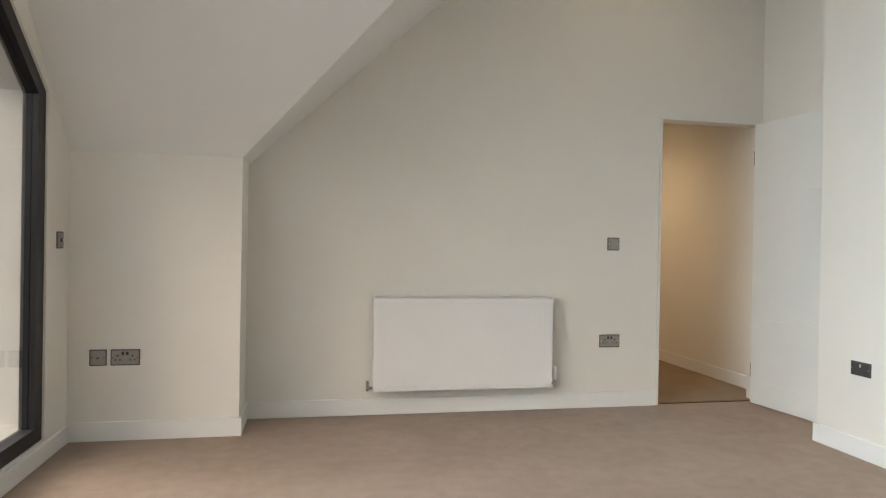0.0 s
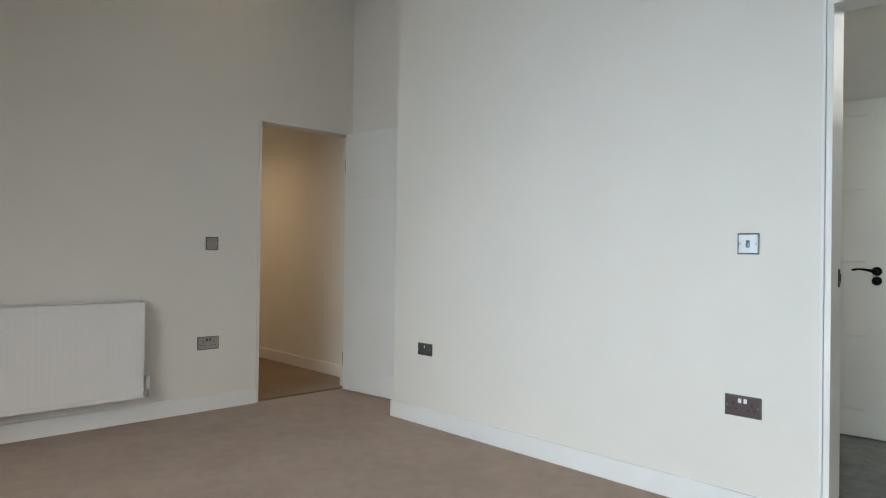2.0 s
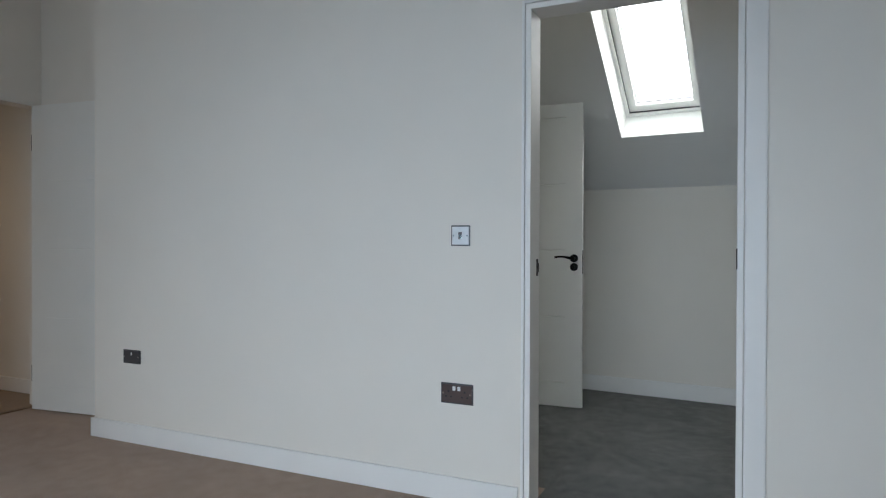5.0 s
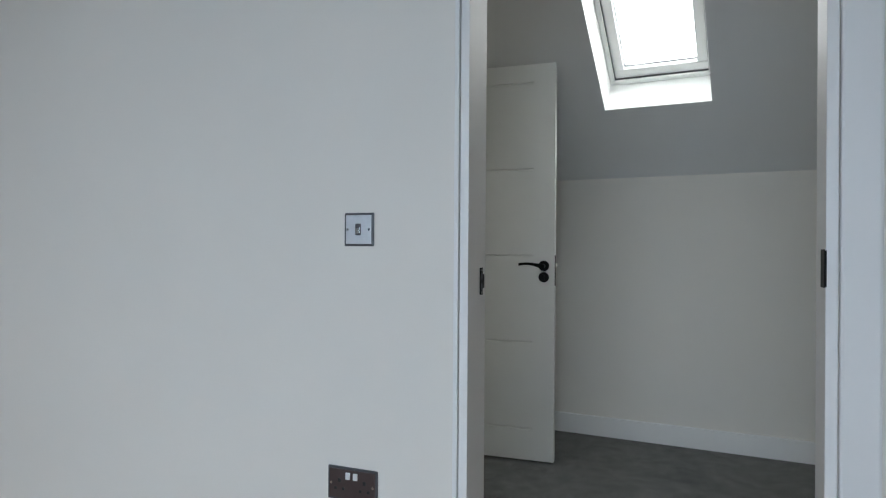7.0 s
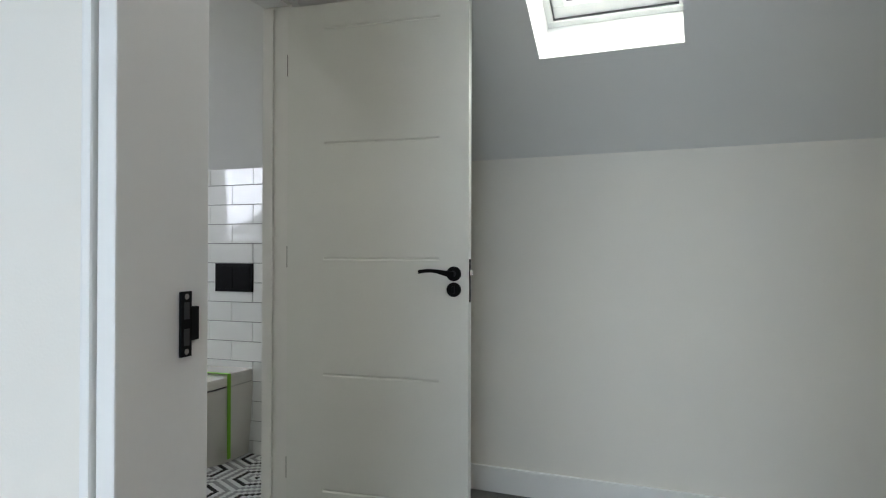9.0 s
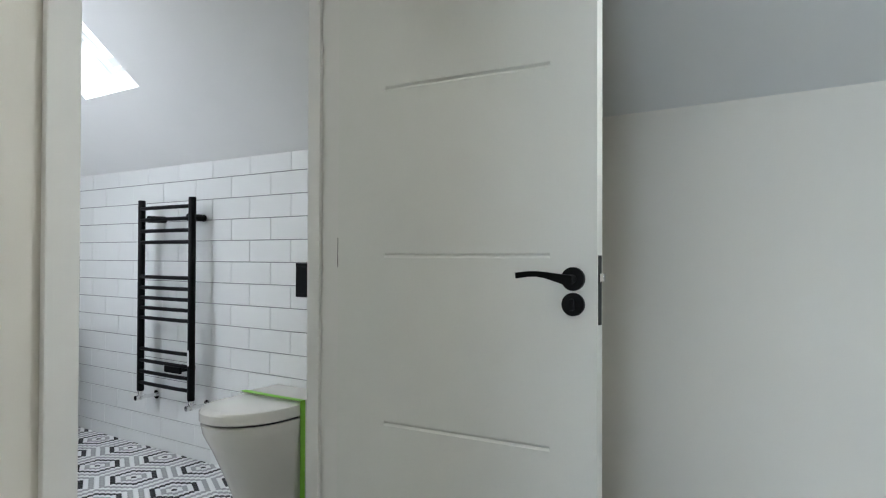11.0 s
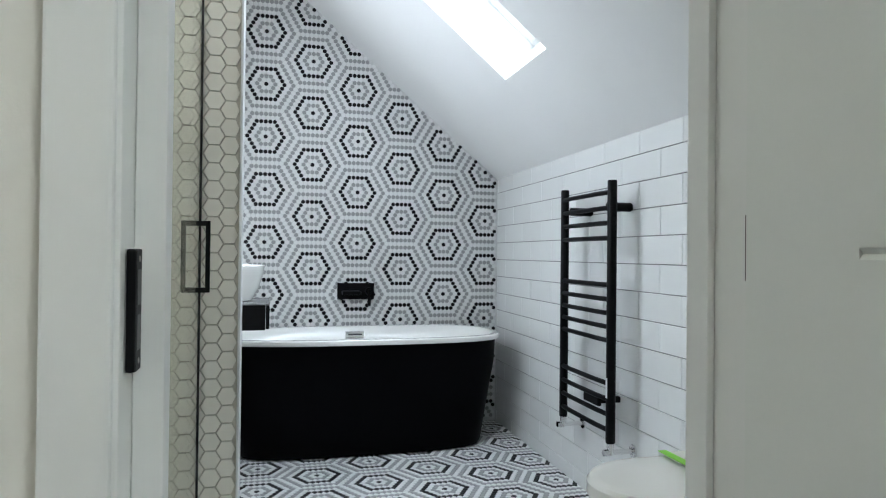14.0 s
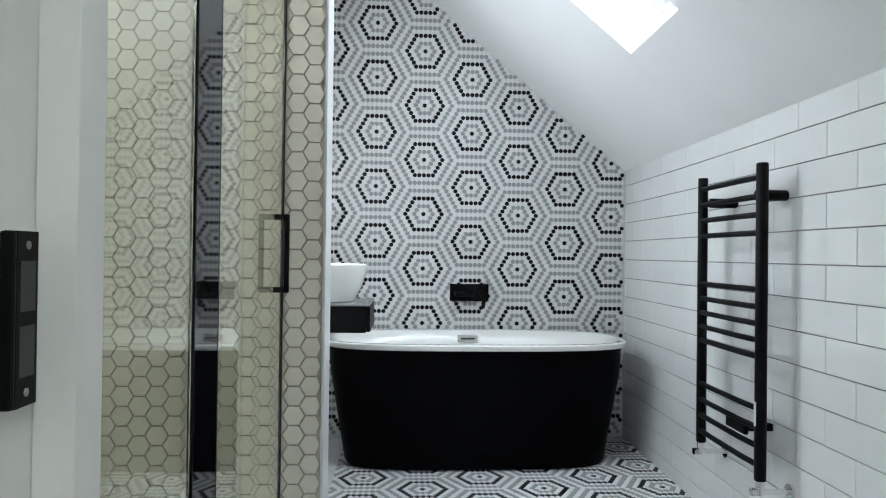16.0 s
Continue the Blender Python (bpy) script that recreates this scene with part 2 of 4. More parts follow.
# ---- structure: bedroom walls ----
A_L, A_R, A_TOP = -0.472, 0.298, 1.952
structure("wall_a", boxes((EAVE_X, A_L - 0.021, WALL_A, WALL_A + 0.12, -0.1, 4.4), (A_L - 0.021, A_R + 0.021, WALL_A, WALL_A + 0.12, A_TOP + 0.021, 4.4), (A_R + 0.021, 0.42, WALL_A, WALL_A + 0.12, -0.1, 4.4)), PAINT,
          "off-white painted wall with the radiator and a doorway", "wall")
structure("wall_b", boxes((0, BT, DR_L + 0.023, B_END, -0.1, 4.4), (0, BT, DR_R - 0.023, DR_L + 0.023, DR_TOP + 0.023, 4.4), (0, BT, -2.6, DR_R - 0.023, -0.1, 4.4)), PAINT,
          "off-white painted wall with switch, sockets and a doorway", "wall")
structure("wall_recess", boxes((0.30, 0.42, B_END - 0.12, WALL_A, -0.1, 4.4), (BT, 0.30, B_END - 0.12, B_END, -0.1, 4.4)), PAINT, "painted return wall behind the open door", "wall")
structure("wall_pier", boxes((WIN_X - 0.3, EAVE_X, PIER_Y, WALL_A + 0.12, -0.1, 4.4)), PAINT, "painted pier beside the gable window", "wall")
structure("wall_back", boxes((WIN_X, 0.11, -2.72, -2.6, -0.1, 4.4)), PAINT, "off-white bedroom back wall", "wall")
structure("wall_pier_back", boxes((WIN_X - 0.3, EAVE_X, -2.6, GABLE_Y, -0.1, 4.4)), PAINT, "painted pier on the far side of the gable window", "wall")
# gable wall: sill course, right strip and slanted head over the window
WY1, WZS, WH = 3.01, 0.10, 1.77
bm = bmesh.new()
box(bm, WIN_X - 0.3, WIN_X, GABLE_Y, PIER_Y, -0.1, WZS)
box(bm, WIN_X - 0.3, WIN_X, WY1, PIER_Y, WZS, WH)
prism(bm, [(PIER_Y, WH), (WY1, WH), (WY1 - 1.35, WH + 1.0), (WY1 - 1.35, 4.2), (PIER_Y, 4.2)], 'x', WIN_X - 0.3, WIN_X)
box(bm, WIN_X - 0.3, WIN_X, GABLE_Y, WY1 - 1.35, WH + 1.0, 4.2)
box(bm, WIN_X - 0.3, WIN_X, GABLE_Y, GABLE_Y + 0.3, WZS, WH + 1.0)
structure("wall_gable", bm, PAINT, "painted gable wall round the tall window", "wall")
# ceilings: cross gable slope, main slope and flat top
TAN_GABLE, TAN_MAIN = 1.06, 0.93
CZ = 3.4
dq, dp = (CZ - PIER_Z) / TAN_GABLE, (CZ - PIER_Z) / TAN_MAIN
bm = bmesh.new()
v = [bm.verts.new(p) for p in ((WIN_X - 0.3, PIER_Y, PIER_Z), (EAVE_X, PIER_Y, PIER_Z), (EAVE_X + dp, PIER_Y - dq, CZ), (WIN_X - 0.3, PIER_Y - dq, CZ))]
bm.faces.new(v)
structure("ceiling_gable_slope", bm, CEIL, "white sloping ceiling of the window gable", "ceiling")
bm = bmesh.new()
v = [bm.verts.new(p) for p in ((EAVE_X, PIER_Y, PIER_Z), (EAVE_X, WALL_A, PIER_Z), (EAVE_X + dp, WALL_A, CZ), (EAVE_X + dp, PIER_Y - dq, CZ))]
bm.faces.new(v)
structure("ceiling_main_slope", bm, CEIL, "white sloping main ceiling above the radiator wall", "ceiling")
structure("ceiling_bedroom", boxes((WIN_X - 0.3, 0.42, -2.72, PIER_Y - dq, CZ, CZ + 0.12), (EAVE_X + dp, 0.42, PIER_Y - dq, WALL_A + 0.12, CZ, CZ + 0.12)), CEIL, "white flat upper ceiling of the bedroom", "ceiling")
structure("roof_cover", boxes((WIN_X - 0.3, 0.42, -2.72, WALL_A + 0.12, 4.4, 4.5)), CEIL, "plain roof deck over the bedroom", "roof")
# landing
for nm, bx in (("wall_landing_side", (0.50, 0.62, WALL_A + 0.12, 6.2, -0.1, 2.6)), ("wall_landing_near", (-0.87, -0.75, WALL_A + 0.12, 6.2, -0.1, 2.6)), ("wall_landing_end", (-0.87, 0.62, 6.2, 6.32, -0.1, 2.6)), ("wall_landing_nib", (0.42, 0.62, WALL_A, WALL_A + 0.12, -0.1, 2.6))):
    structure(nm, boxes(bx), PAINT, "off-white landing wall seen through the doorway", "wall")
structure("ceiling_landing", boxes((-0.87, 0.62, WALL_A + 0.12, 6.32, 2.4, 2.5)), CEIL, "white landing ceiling", "ceiling")

# ---- structure: dressing room and bathroom shell ----
# the dressing room eaves run a few degrees off the bedroom wall
SKEW = Matrix.Translation((DX, 0.15, 0)) @ Matrix.Rotation(radians(-4.2), 4, 'Z') @ Matrix.Translation((-DX, -0.15, 0))
bpy.data.objects["dressing_skylight_light"].matrix_world = SKEW @ bpy.data.objects["dressing_skylight_light"].matrix_world
eave_wall = structure("wall_dressing_eave", boxes((DX, DX + 0.15, DRESS_Y0 - 0.2, PART_Y, -0.1, DZ)), PAINT, "low off-white eaves wall of the dressing room", "wall")
structure("wall_dressing_end", boxes((BT, DX + 0.3, DRESS_Y0 - 0.1, DRESS_Y0, -0.1, 3.2)), PAINT, "plain end wall of the dressing room", "wall")
structure("wall_partition", boxes((BT, BD_L - 0.055, PART_Y, PART_Y2, -0.1, 3.2), (BD_L - 0.055, BD_R + 0.035, PART_Y, PART_Y2, 2.023, 3.2), (BD_R + 0.035, TX + 0.15, PART_Y, PART_Y2, -0.1, 3.2)), PAINT,
          "painted partition wall with the bathroom doorway", "wall")


def slope_ceiling(name, xe, ze, y0, y1, low, ys0, ys1, length, label):
    """Sloping ceiling slab with a skylight shaft cut through it."""
    top_x = xe - (FLAT_Z - ze) / TAN
    bm = bmesh.new()
    n = SKY_N * 0.34
    lo, hi = low, low + SKY_U * length
    eave = Vector((xe + 0.0, 0, ze))
    top = Vector((top_x, 0, FLAT_Z))

    def slab(a, b, ya, yb):
        c = [(a.x, a.z), (b.x, b.z), ((b + n).x, (b + n).z), ((a + n).x, (a + n).z)]
        prism(bm, c, 'y', ya, yb)
    slab(eave, lo, y0, y1)
    slab(hi, top, y0, y1)
    slab(lo, hi, y0, ys0)
    slab(lo, hi, ys1, y1)
    return structure(name, bm, CEIL, label, "ceiling"), top_x


D_LOW = slope_point(DX, DZ, 1.965)
B_LOW = slope_point(TX, TZ, 2.160)
SK_LEN = 0.98
slope_1, tx1 = slope_ceiling("ceiling_dressing_slope", DX, DZ, DRESS_Y0 - 0.2, PART_Y - 0.01, D_LOW, -0.323, 0.190, SK_LEN, "white sloping dressing room ceiling with skylight shaft")
slope_2, tx2 = slope_ceiling("ceiling_bathroom_slope", TX, TZ, PART_Y2 - 0.08, MOS_Y, B_LOW, 2.72, 3.18, SK_LEN, "white sloping bathroom ceiling with skylight shaft")
# the bathroom eaves follow the same line, about the mosaic corner
LEAN = 1.1
SKEW_B = Matrix.Translation((TX, MOS_Y, 0)) @ Matrix.Rotation(radians(-LEAN), 4, 'Z') @ Matrix.Translation((-TX, -MOS_Y, 0))
slope_2.matrix_world = SKEW_B
bpy.data.objects["bathroom_skylight_light"].matrix_world = SKEW_B @ bpy.data.objects["bathroom_skylight_light"].matrix_world


def eave_x(y):
    """Where the face of the tiled eaves wall stands at y."""
    return TX - (MOS_Y - y) * math.tan(radians(LEAN))


eave_wall.matrix_world = SKEW
slope_1.matrix_world = SKEW
structure("ceiling_dressing_flat", boxes((BT, tx1 + 0.35, DRESS_Y0, PART_Y, FLAT_Z, FLAT_Z + 0.1)), CEIL, "white flat dressing room ceiling", "ceiling")
structure("ceiling_bathroom_flat", boxes((BT, tx2 + 0.35, PART_Y2, SH_Y + 0.1, FLAT_Z, FLAT_Z + 0.1), (IN_X, tx2 + 0.35, SH_Y + 0.1, MOS_Y, FLAT_Z, FLAT_Z + 0.1)), CEIL, "white flat bathroom ceiling", "ceiling")
wall_tile = structure("wall_bathroom_eave", boxes((TX + 0.006, TX + 0.16, PART_Y2, MOS_Y + 0.1, -0.1, TZ + 0.02)), GROUTD, "low bathroom wall of white brick-bond tiles", "wall")
wall_tile.matrix_world = SKEW_B
wall_mosaic = structure("wall_mosaic", boxes((IN_X, TX + 0.006, MOS_Y + 0.004, MOS_Y + 0.12, -0.1, 3.2)), GROUTL, "bathroom end wall of hexagon-pattern mosaic", "wall")
floor_mosaic = structure("floor_bathroom", boxes((BT, TX + 0.006, PART_Y + 0.05, SH_Y + 0.1, -0.12, -0.004), (IN_X, TX + 0.006, SH_Y + 0.1, MOS_Y + 0.004, -0.12, -0.004)), GROUTL, "bathroom floor of hexagon-pattern mosaic", "floor")
structure("wall_bathroom_inner", boxes((BT, 0.16, PART_Y2, SH_Y + 0.1, -0.1, 3.2), (IN_X - 0.018, IN_X, SH_Y + 0.13, MOS_Y, -0.1, 3.2)), PAINT, "painted inner bathroom wall", "wall")
wall_shower = structure("wall_shower", boxes((0.16, SH_X - 0.008, SH_Y + 0.008, SH_Y + 0.13, -0.1, 3.2)), GROUTH, "shower side wall of cream hexagon tiles", "wall")

# ---- openings: linings, architraves, skirtings ----
SK = 0.102


def skirting(name, x0, x1, y0, y1, z=SK):
    return tagged(part(name, boxes((x0, x1, y0, y1, 0.0, z), bevel=0.004), GLOSS, None, "white painted square-edged skirting board"), "", "skirting", "", "structure")


T = 0.016
skirting("baseboard_a", EAVE_X + T, A_L - 0.022, WALL_A - T, WALL_A)
skirting("baseboard_pier", WIN_X + T, EAVE_X + T, PIER_Y - T, PIER_Y)
skirting("baseboard_pier_side", EAVE_X, EAVE_X + T, PIER_Y + 0.002, WALL_A)
skirting("baseboard_gable", WIN_X, WIN_X + T, GABLE_Y, PIER_Y, 0.09)
skirting("baseboard_b", -T, 0, DR_L + 0.048, B_END + T)
skirting("baseboard_b_end", 0.002, BT, B_END, B_END + T)
skirting("baseboard_b_right", -T, 0, -2.6, DR_R - 0.075)
skirting("baseboard_recess", 0.30 - T, 0.30, B_END, WALL_A)
skirting("baseboard_landing", 0.50 - T, 0.50, WALL_A + 0.12, 6.2, 0.10)
skirting("baseboard_landing_end", -0.75, 0.48, 6.2 - T, 6.2, 0.10)
skirting("baseboard_dressing", DX - T, DX, DRESS_Y0, PART_Y, 0.112).matrix_world = SKEW
skirting("baseboard_partition", BD_R + 0.08, DX + 0.04, PART_Y - T, PART_Y, 0.112)


# bedroom doorway: thin architrave and lining
structure("door_lining_bedroom", boxes((-0.010, BT + 0.008, DR_L, DR_L + 0.022, 0, DR_TOP), (-0.010, BT + 0.008, DR_R - 0.022, DR_R, 0, DR_TOP),
          (-0.010, BT + 0.008, DR_R - 0.022, DR_L + 0.022, DR_TOP, DR_TOP + 0.022), bevel=0.002), GLOSS, "white painted lining of the dressing room doorway", "door frame")
ar = boxes((-0.016, -0.0005, DR_L + 0.024, DR_L + 0.036, 0, DR_TOP + 0.034), bevel=0.003)
box(ar, -0.020, -0.0005, DR_R - 0.095, DR_R - 0.024, 0, DR_TOP + 0.034, bevel=0.006)
box(ar, -0.016, -0.0005, DR_R - 0.024, DR_L + 0.024, DR_TOP + 0.024, DR_TOP + 0.034, bevel=0.003)
structure("architrave_bedroom", ar, GLOSS, "white painted architrave round the doorway", "trim")
# bathroom doorway
LN = BD_L - 0.031
structure("door_lining_bathroom", boxes((LN - 0.022, LN, PART_Y - 0.006, PART_Y2 + 0.006, 0, 2.0), (BD_R + 0.012, BD_R + 0.034, PART_Y - 0.006, PART_Y2 + 0.006, 0, 2.0),
          (LN, BD_R + 0.012, PART_Y - 0.006, PART_Y2 + 0.006, 2.0, 2.022), bevel=0.002), GLOSS, "white painted lining of the bathroom doorway", "door frame")
structure("door_stop_bathroom", boxes((LN + 0.0005, BD_L, PART_Y + 0.056, PART_Y2 + 0.004, 0, 1.988), (BD_R, BD_R + 0.0115, PART_Y + 0.056, PART_Y2 + 0.004, 0, 1.988), bevel=0.0015), GLOSS, "white painted door stop bead", "door frame")
ar = bmesh.new()
for x0, x1 in ((0.934, LN - 0.005), (BD_R + 0.017, BD_R + 0.08)):
    box(ar, x0, x1, PART_Y - 0.018, PART_Y, 0, 2.07, bevel=0.004)
box(ar, LN - 0.005, BD_R + 0.017, PART_Y - 0.018, PART_Y, 2.006, 2.07, bevel=0.004)
structure("architrave_bathroom", ar, GLOSS, "white painted moulded architrave round the bathroom doorway", "trim")
# landing doorway lining, flush with the plaster
structure("door_lining_landing", boxes((A_L - 0.02, A_L, WALL_A - 0.004, WALL_A + 0.124, 0, A_TOP), (A_R, A_R + 0.02, WALL_A + 0.002, WALL_A + 0.124, 0, A_TOP),
          (A_L - 0.02, A_R + 0.02, WALL_A - 0.004, WALL_A + 0.124, A_TOP, A_TOP + 0.02), bevel=0.002), PAINT, "off-white painted lining of the landing doorway", "door frame")


# ---- doors ----
def door_leaf(name, label, width, height, groove, at, rz, zs, dp=0.005, hw=0.006):
    """A flush door: x runs from the hinge to the free edge, the grooved face looks to -y."""
    d = thing(name, label, "door", at, rz)
    th = 0.038
    bm = boxes((0, width, dp, th - dp, 0, height))
    g0, g1 = groove
    for ya, yb in ((0, dp), (th, th - dp)):
        y0, y1 = min(ya, yb), max(ya, yb)
        box(bm, 0, g0, y0, y1, 0, height)
        box(bm, g1, width, y0, y1, 0, height)
        edges = [0, *zs, height]
        for a, b in zip(edges, edges[1:]):
            fa, fb = (a + hw if a else a), (b - hw if b < height else b)
            prism(bm, [(ya, fa), (ya, fb), (yb, b), (yb, a)], 'x', g0, g1)
    part("leaf", bm, DOORW, d)
    return d


def lever_set(parent, x, z, y=0.0):
    h = part("handle", tube(bmesh.new(), [(x, y, z), (x, y - 0.010, z)], 0.026, 28), BLACK, parent, "matt black lever handle on a round rose", True)
    bm = tube(bmesh.new(), [(x, y - 0.008, z), (x, y - 0.045, z)], 0.010, 16)
    # flat arched bar: (distance from the rose, top, bottom)
    arch = [(-0.012, 0.009, -0.010), (0.010, 0.011, -0.010), (0.030, 0.013, -0.004), (0.050, 0.0155, 0.002), (0.070, 0.017, 0.005), (0.092, 0.0165, 0.004), (0.118, 0.013, 0.000)]
    loft(bm, [[(x - d, y - 0.052, a), (x - d, y - 0.049, b), (x - d, y - 0.041, b), (x - d, y - 0.038, a)] for d, a, b in [(d, z + a, z + b) for d, a, b in arch]])
    part("lever", bm, BLACK, h)
    t = part("thumb_turn", tube(bmesh.new(), [(x, y, z - 0.056), (x, y - 0.009, z - 0.056)], 0.0255, 28), BLACK, parent, "matt black round thumb turn rose", True)
    part("turn_knob", boxes((x - 0.005, x + 0.005, y - 0.022, y - 0.008, z - 0.069, z - 0.043), bevel=0.003), BLACK, t)
    return h


HX, HY = BD_R + 0.006, PART_Y - 0.008
FX, FY = 1.727, 0.421
LW = math.hypot(FX - HX, FY - HY)
GZ = (0.157, 0.590, 1.023, 1.455, 1.888)
door_c = door_leaf("bathroom_door", "white grooved bathroom door standing open into the dressing room", LW, 1.98, (LW - 0.56, LW - 0.108), (HX, HY, 0.01),
                   math.degrees(math.atan2(FY - HY, FX - HX)), GZ)
lever_set(door_c, LW - 0.052, 0.982 - 0.01)
lp = part("latch_plate", boxes((LW - 0.0005, LW + 0.0015, 0.008, 0.030, 0.872, 1.024), bevel=0.0006), BLACK, door_c, "matt black lock face plate")
part("latch_bolt", boxes((LW + 0.001, LW + 0.012, 0.012, 0.026, 0.965, 0.985), bevel=0.002), CHROME, lp, "chrome latch bolt")
for z in (0.23, 1.03, 1.76):
    part("hinge", boxes((-0.0035, 0.0, 0.002, 0.032, z - 0.04, z + 0.04)), BLACK, door_c, "matt black butt hinge")

LAW = 0.76
door_a = door_leaf("landing_door", "white grooved bedroom door standing open in the recess", LAW, 1.935, (0.12, 0.60), (0.205, 3.605, 0.01), -83.5, (0.157, 0.590, 1.023, 1.455), 0.0015, 0.003)
for z in (0.23, 1.7):
    part("hinge", boxes((-0.004, 0.0, 0.0, 0.030, z - 0.05, z + 0.05)), BLACK, door_a, "matt black butt hinge")


# strike plates and frame hinges
def strike_plate(at, rz, h, name="strike_plate", lip=True):
    s = thing(name, "matt black lock strike plate screwed to the door lining", "strike plate", at, rz)
    bm = bmesh.new()
    hw = 0.008 if lip else 0.013
    hi = hw - 0.004
    box(bm, -hw, hw, -0.003, 0.0, -h / 2, h / 2, bevel=0.0006)
    if lip:
        box(bm, hw - 0.002, 0.019, -0.0034, 0.002, -h * 0.26, h * 0.26, bevel=0.001)
    else:
        box(bm, -0.0185, -0.0125, -0.0032, 0.006, -h * 0.5, h * 0.5, bevel=0.0025)
    part("plate", bm, BLACK, s)
    if not lip:
        part("packing_piece", boxes((-0.0135, 0.0135, 0.0004, 0.0105, -h * 0.505, h * 0.505), bevel=0.001), GLOSS, s, "white painted packing piece")
    for z0, z1 in ((-h * 0.33, -0.005), (0.005, h * 0.33)):
        part("keep_box", boxes((-hi, hi, -0.0034, -0.0028, z0, z1)), PLASTD, s)
    for z in (-h * 0.42, h * 0.42):
        part("screw", tube(bmesh.new(), [(0, -0.0026, z), (0, -0.0036, z)], 0.0030, 12), BRUSHED, s, "steel countersunk screw")
    return s


strike_plate((LN + 0.0075, 1.170, 0.970), 90, 0.121, lip=False)
strike_plate((0.080, DR_L - 0.0005, 0.979), 0, 0.068)
fh = thing("frame_hinge", "matt black butt hinge on the door lining", "hinge", (0.0, DR_R, 1.025))
part("hinge_leaf", boxes((-0.004, 0.046, -0.001, 0.0012, -0.038, 0.038), bevel=0.0005), BLACK, fh)
part("packing_piece", boxes((-0.008, 0.049, -0.001, 0.0005, -0.041, 0.041)), GLOSS, fh, "white painted packing behind the hinge")
part("knuckle", tube(bmesh.new(), [(-0.0125, 0.0, -0.036), (-0.0125, 0.0, 0.036)], 0.0018, 10), BLACK, fh, "", True)


# ---- sockets and switches: plate in the x-z plane, facing -y ----
def plate(name, label, w, h, at, rz, mat, rim=None):
    d = thing(name, label, "socket" if "socket" in name else "switch", at, rz)
    part("plate", boxes((-w / 2, w / 2, -0.005, 0, -h / 2, h / 2), bevel=0.003), rim or RIM, d)
    part("face", boxes((-w / 2 + 0.006, w / 2 - 0.006, -0.0075, -0.004, -h / 2 + 0.006, h / 2 - 0.006), bevel=0.0015), mat, d)
    for x in (-w / 2 + 0.012, w / 2 - 0.012):
        part("screw", tube(bmesh.new(), [(x, -0.007, 0), (x, -0.0085, 0)], 0.0035, 10), CHROME, d)
    return d


def rocker(d, x, z, mat, w=0.012, h=0.022):
    bm = boxes((x - w / 2, x + w / 2, -0.0115, -0.007, z - h / 2, z + h / 2), bevel=0.002)
    part("rocker", bm, mat, d)


def double_socket(name, label, at, rz, face, rockm, w=0.146, h=0.086):
    d = plate(name, label, w, h, at, rz, face)
    for s in (-1, 1):
        cx = s * w * 0.25
        bm = boxes((cx - 0.004, cx + 0.004, -0.0082, -0.007, 0.004, 0.013), (cx - 0.015, cx - 0.008, -0.0082, -0.007, -0.016, -0.0095), (cx + 0.008, cx + 0.015, -0.0082, -0.007, -0.016, -0.0095))
        part("pin_slots", bm, PLASTD, d)
        rocker(d, s * 0.011, 0.022, rockm, 0.013, 0.018)
    return d


double_socket("wall_socket", "brushed steel double socket above the skirting of the radiator wall", (-0.838, WALL_A, 0.443), 0, BRUSHED, PLASTD)
double_socket("wall_socket", "dark bronze double socket with white rockers near the doorway", (0, 0.549, 0.450), -90, material("bronze_plate", (0.13, 0.10, 0.095), 0.35, 0.7, var=0.08), PLASTW)
double_socket("wall_socket", "brushed steel double socket on the pier", (-3.775, PIER_Y, 0.441), 0, BRUSHED, PLASTD)
aerial = plate("aerial_socket", "brushed steel aerial outlet beside the double socket", 0.086, 0.086, (-3.909, PIER_Y, 0.441), 0, BRUSHED)
part("outlet", tube(bmesh.new(), [(0, -0.007, 0), (0, -0.014, 0)], 0.006, 14), CHROME, aerial, "", True)
sp = plate("spur_socket", "dark grey metal single outlet on the wall", 0.128, 0.074, (0, 2.455, 0.461), -90, material("grey_plate", (0.12, 0.12, 0.125), 0.35, 0.7, var=0.08))
part("label_tab", boxes((-0.004, 0.004, -0.0085, -0.007, 0.008, 0.024)), PLASTW, sp)
sw = plate("light_switch", "bright steel one-gang light switch beside the doorway", 0.086, 0.086, (0, 0.535, 1.108), -90, STEELB)
rocker(sw, 0, 0, RIM, 0.015, 0.030)
part("rocker_tip", boxes((-0.005, 0.006, -0.0125, -0.0112, -0.012, 0.004), bevel=0.0005), CHROME, sw)
sw = plate("light_switch", "brushed steel blank switch plate on the radiator wall", 0.086, 0.086, (-0.822, WALL_A, 1.095), 0, BRUSHED)
rocker(sw, 0, 0, BRUSHED, 0.05, 0.05)
sw = plate("light_switch", "brushed steel switch between window and pier", 0.086, 0.086, (WIN_X, 3.17, 1.06), 90, BRUSHED)
rocker(sw, 0, 0, PLASTD)

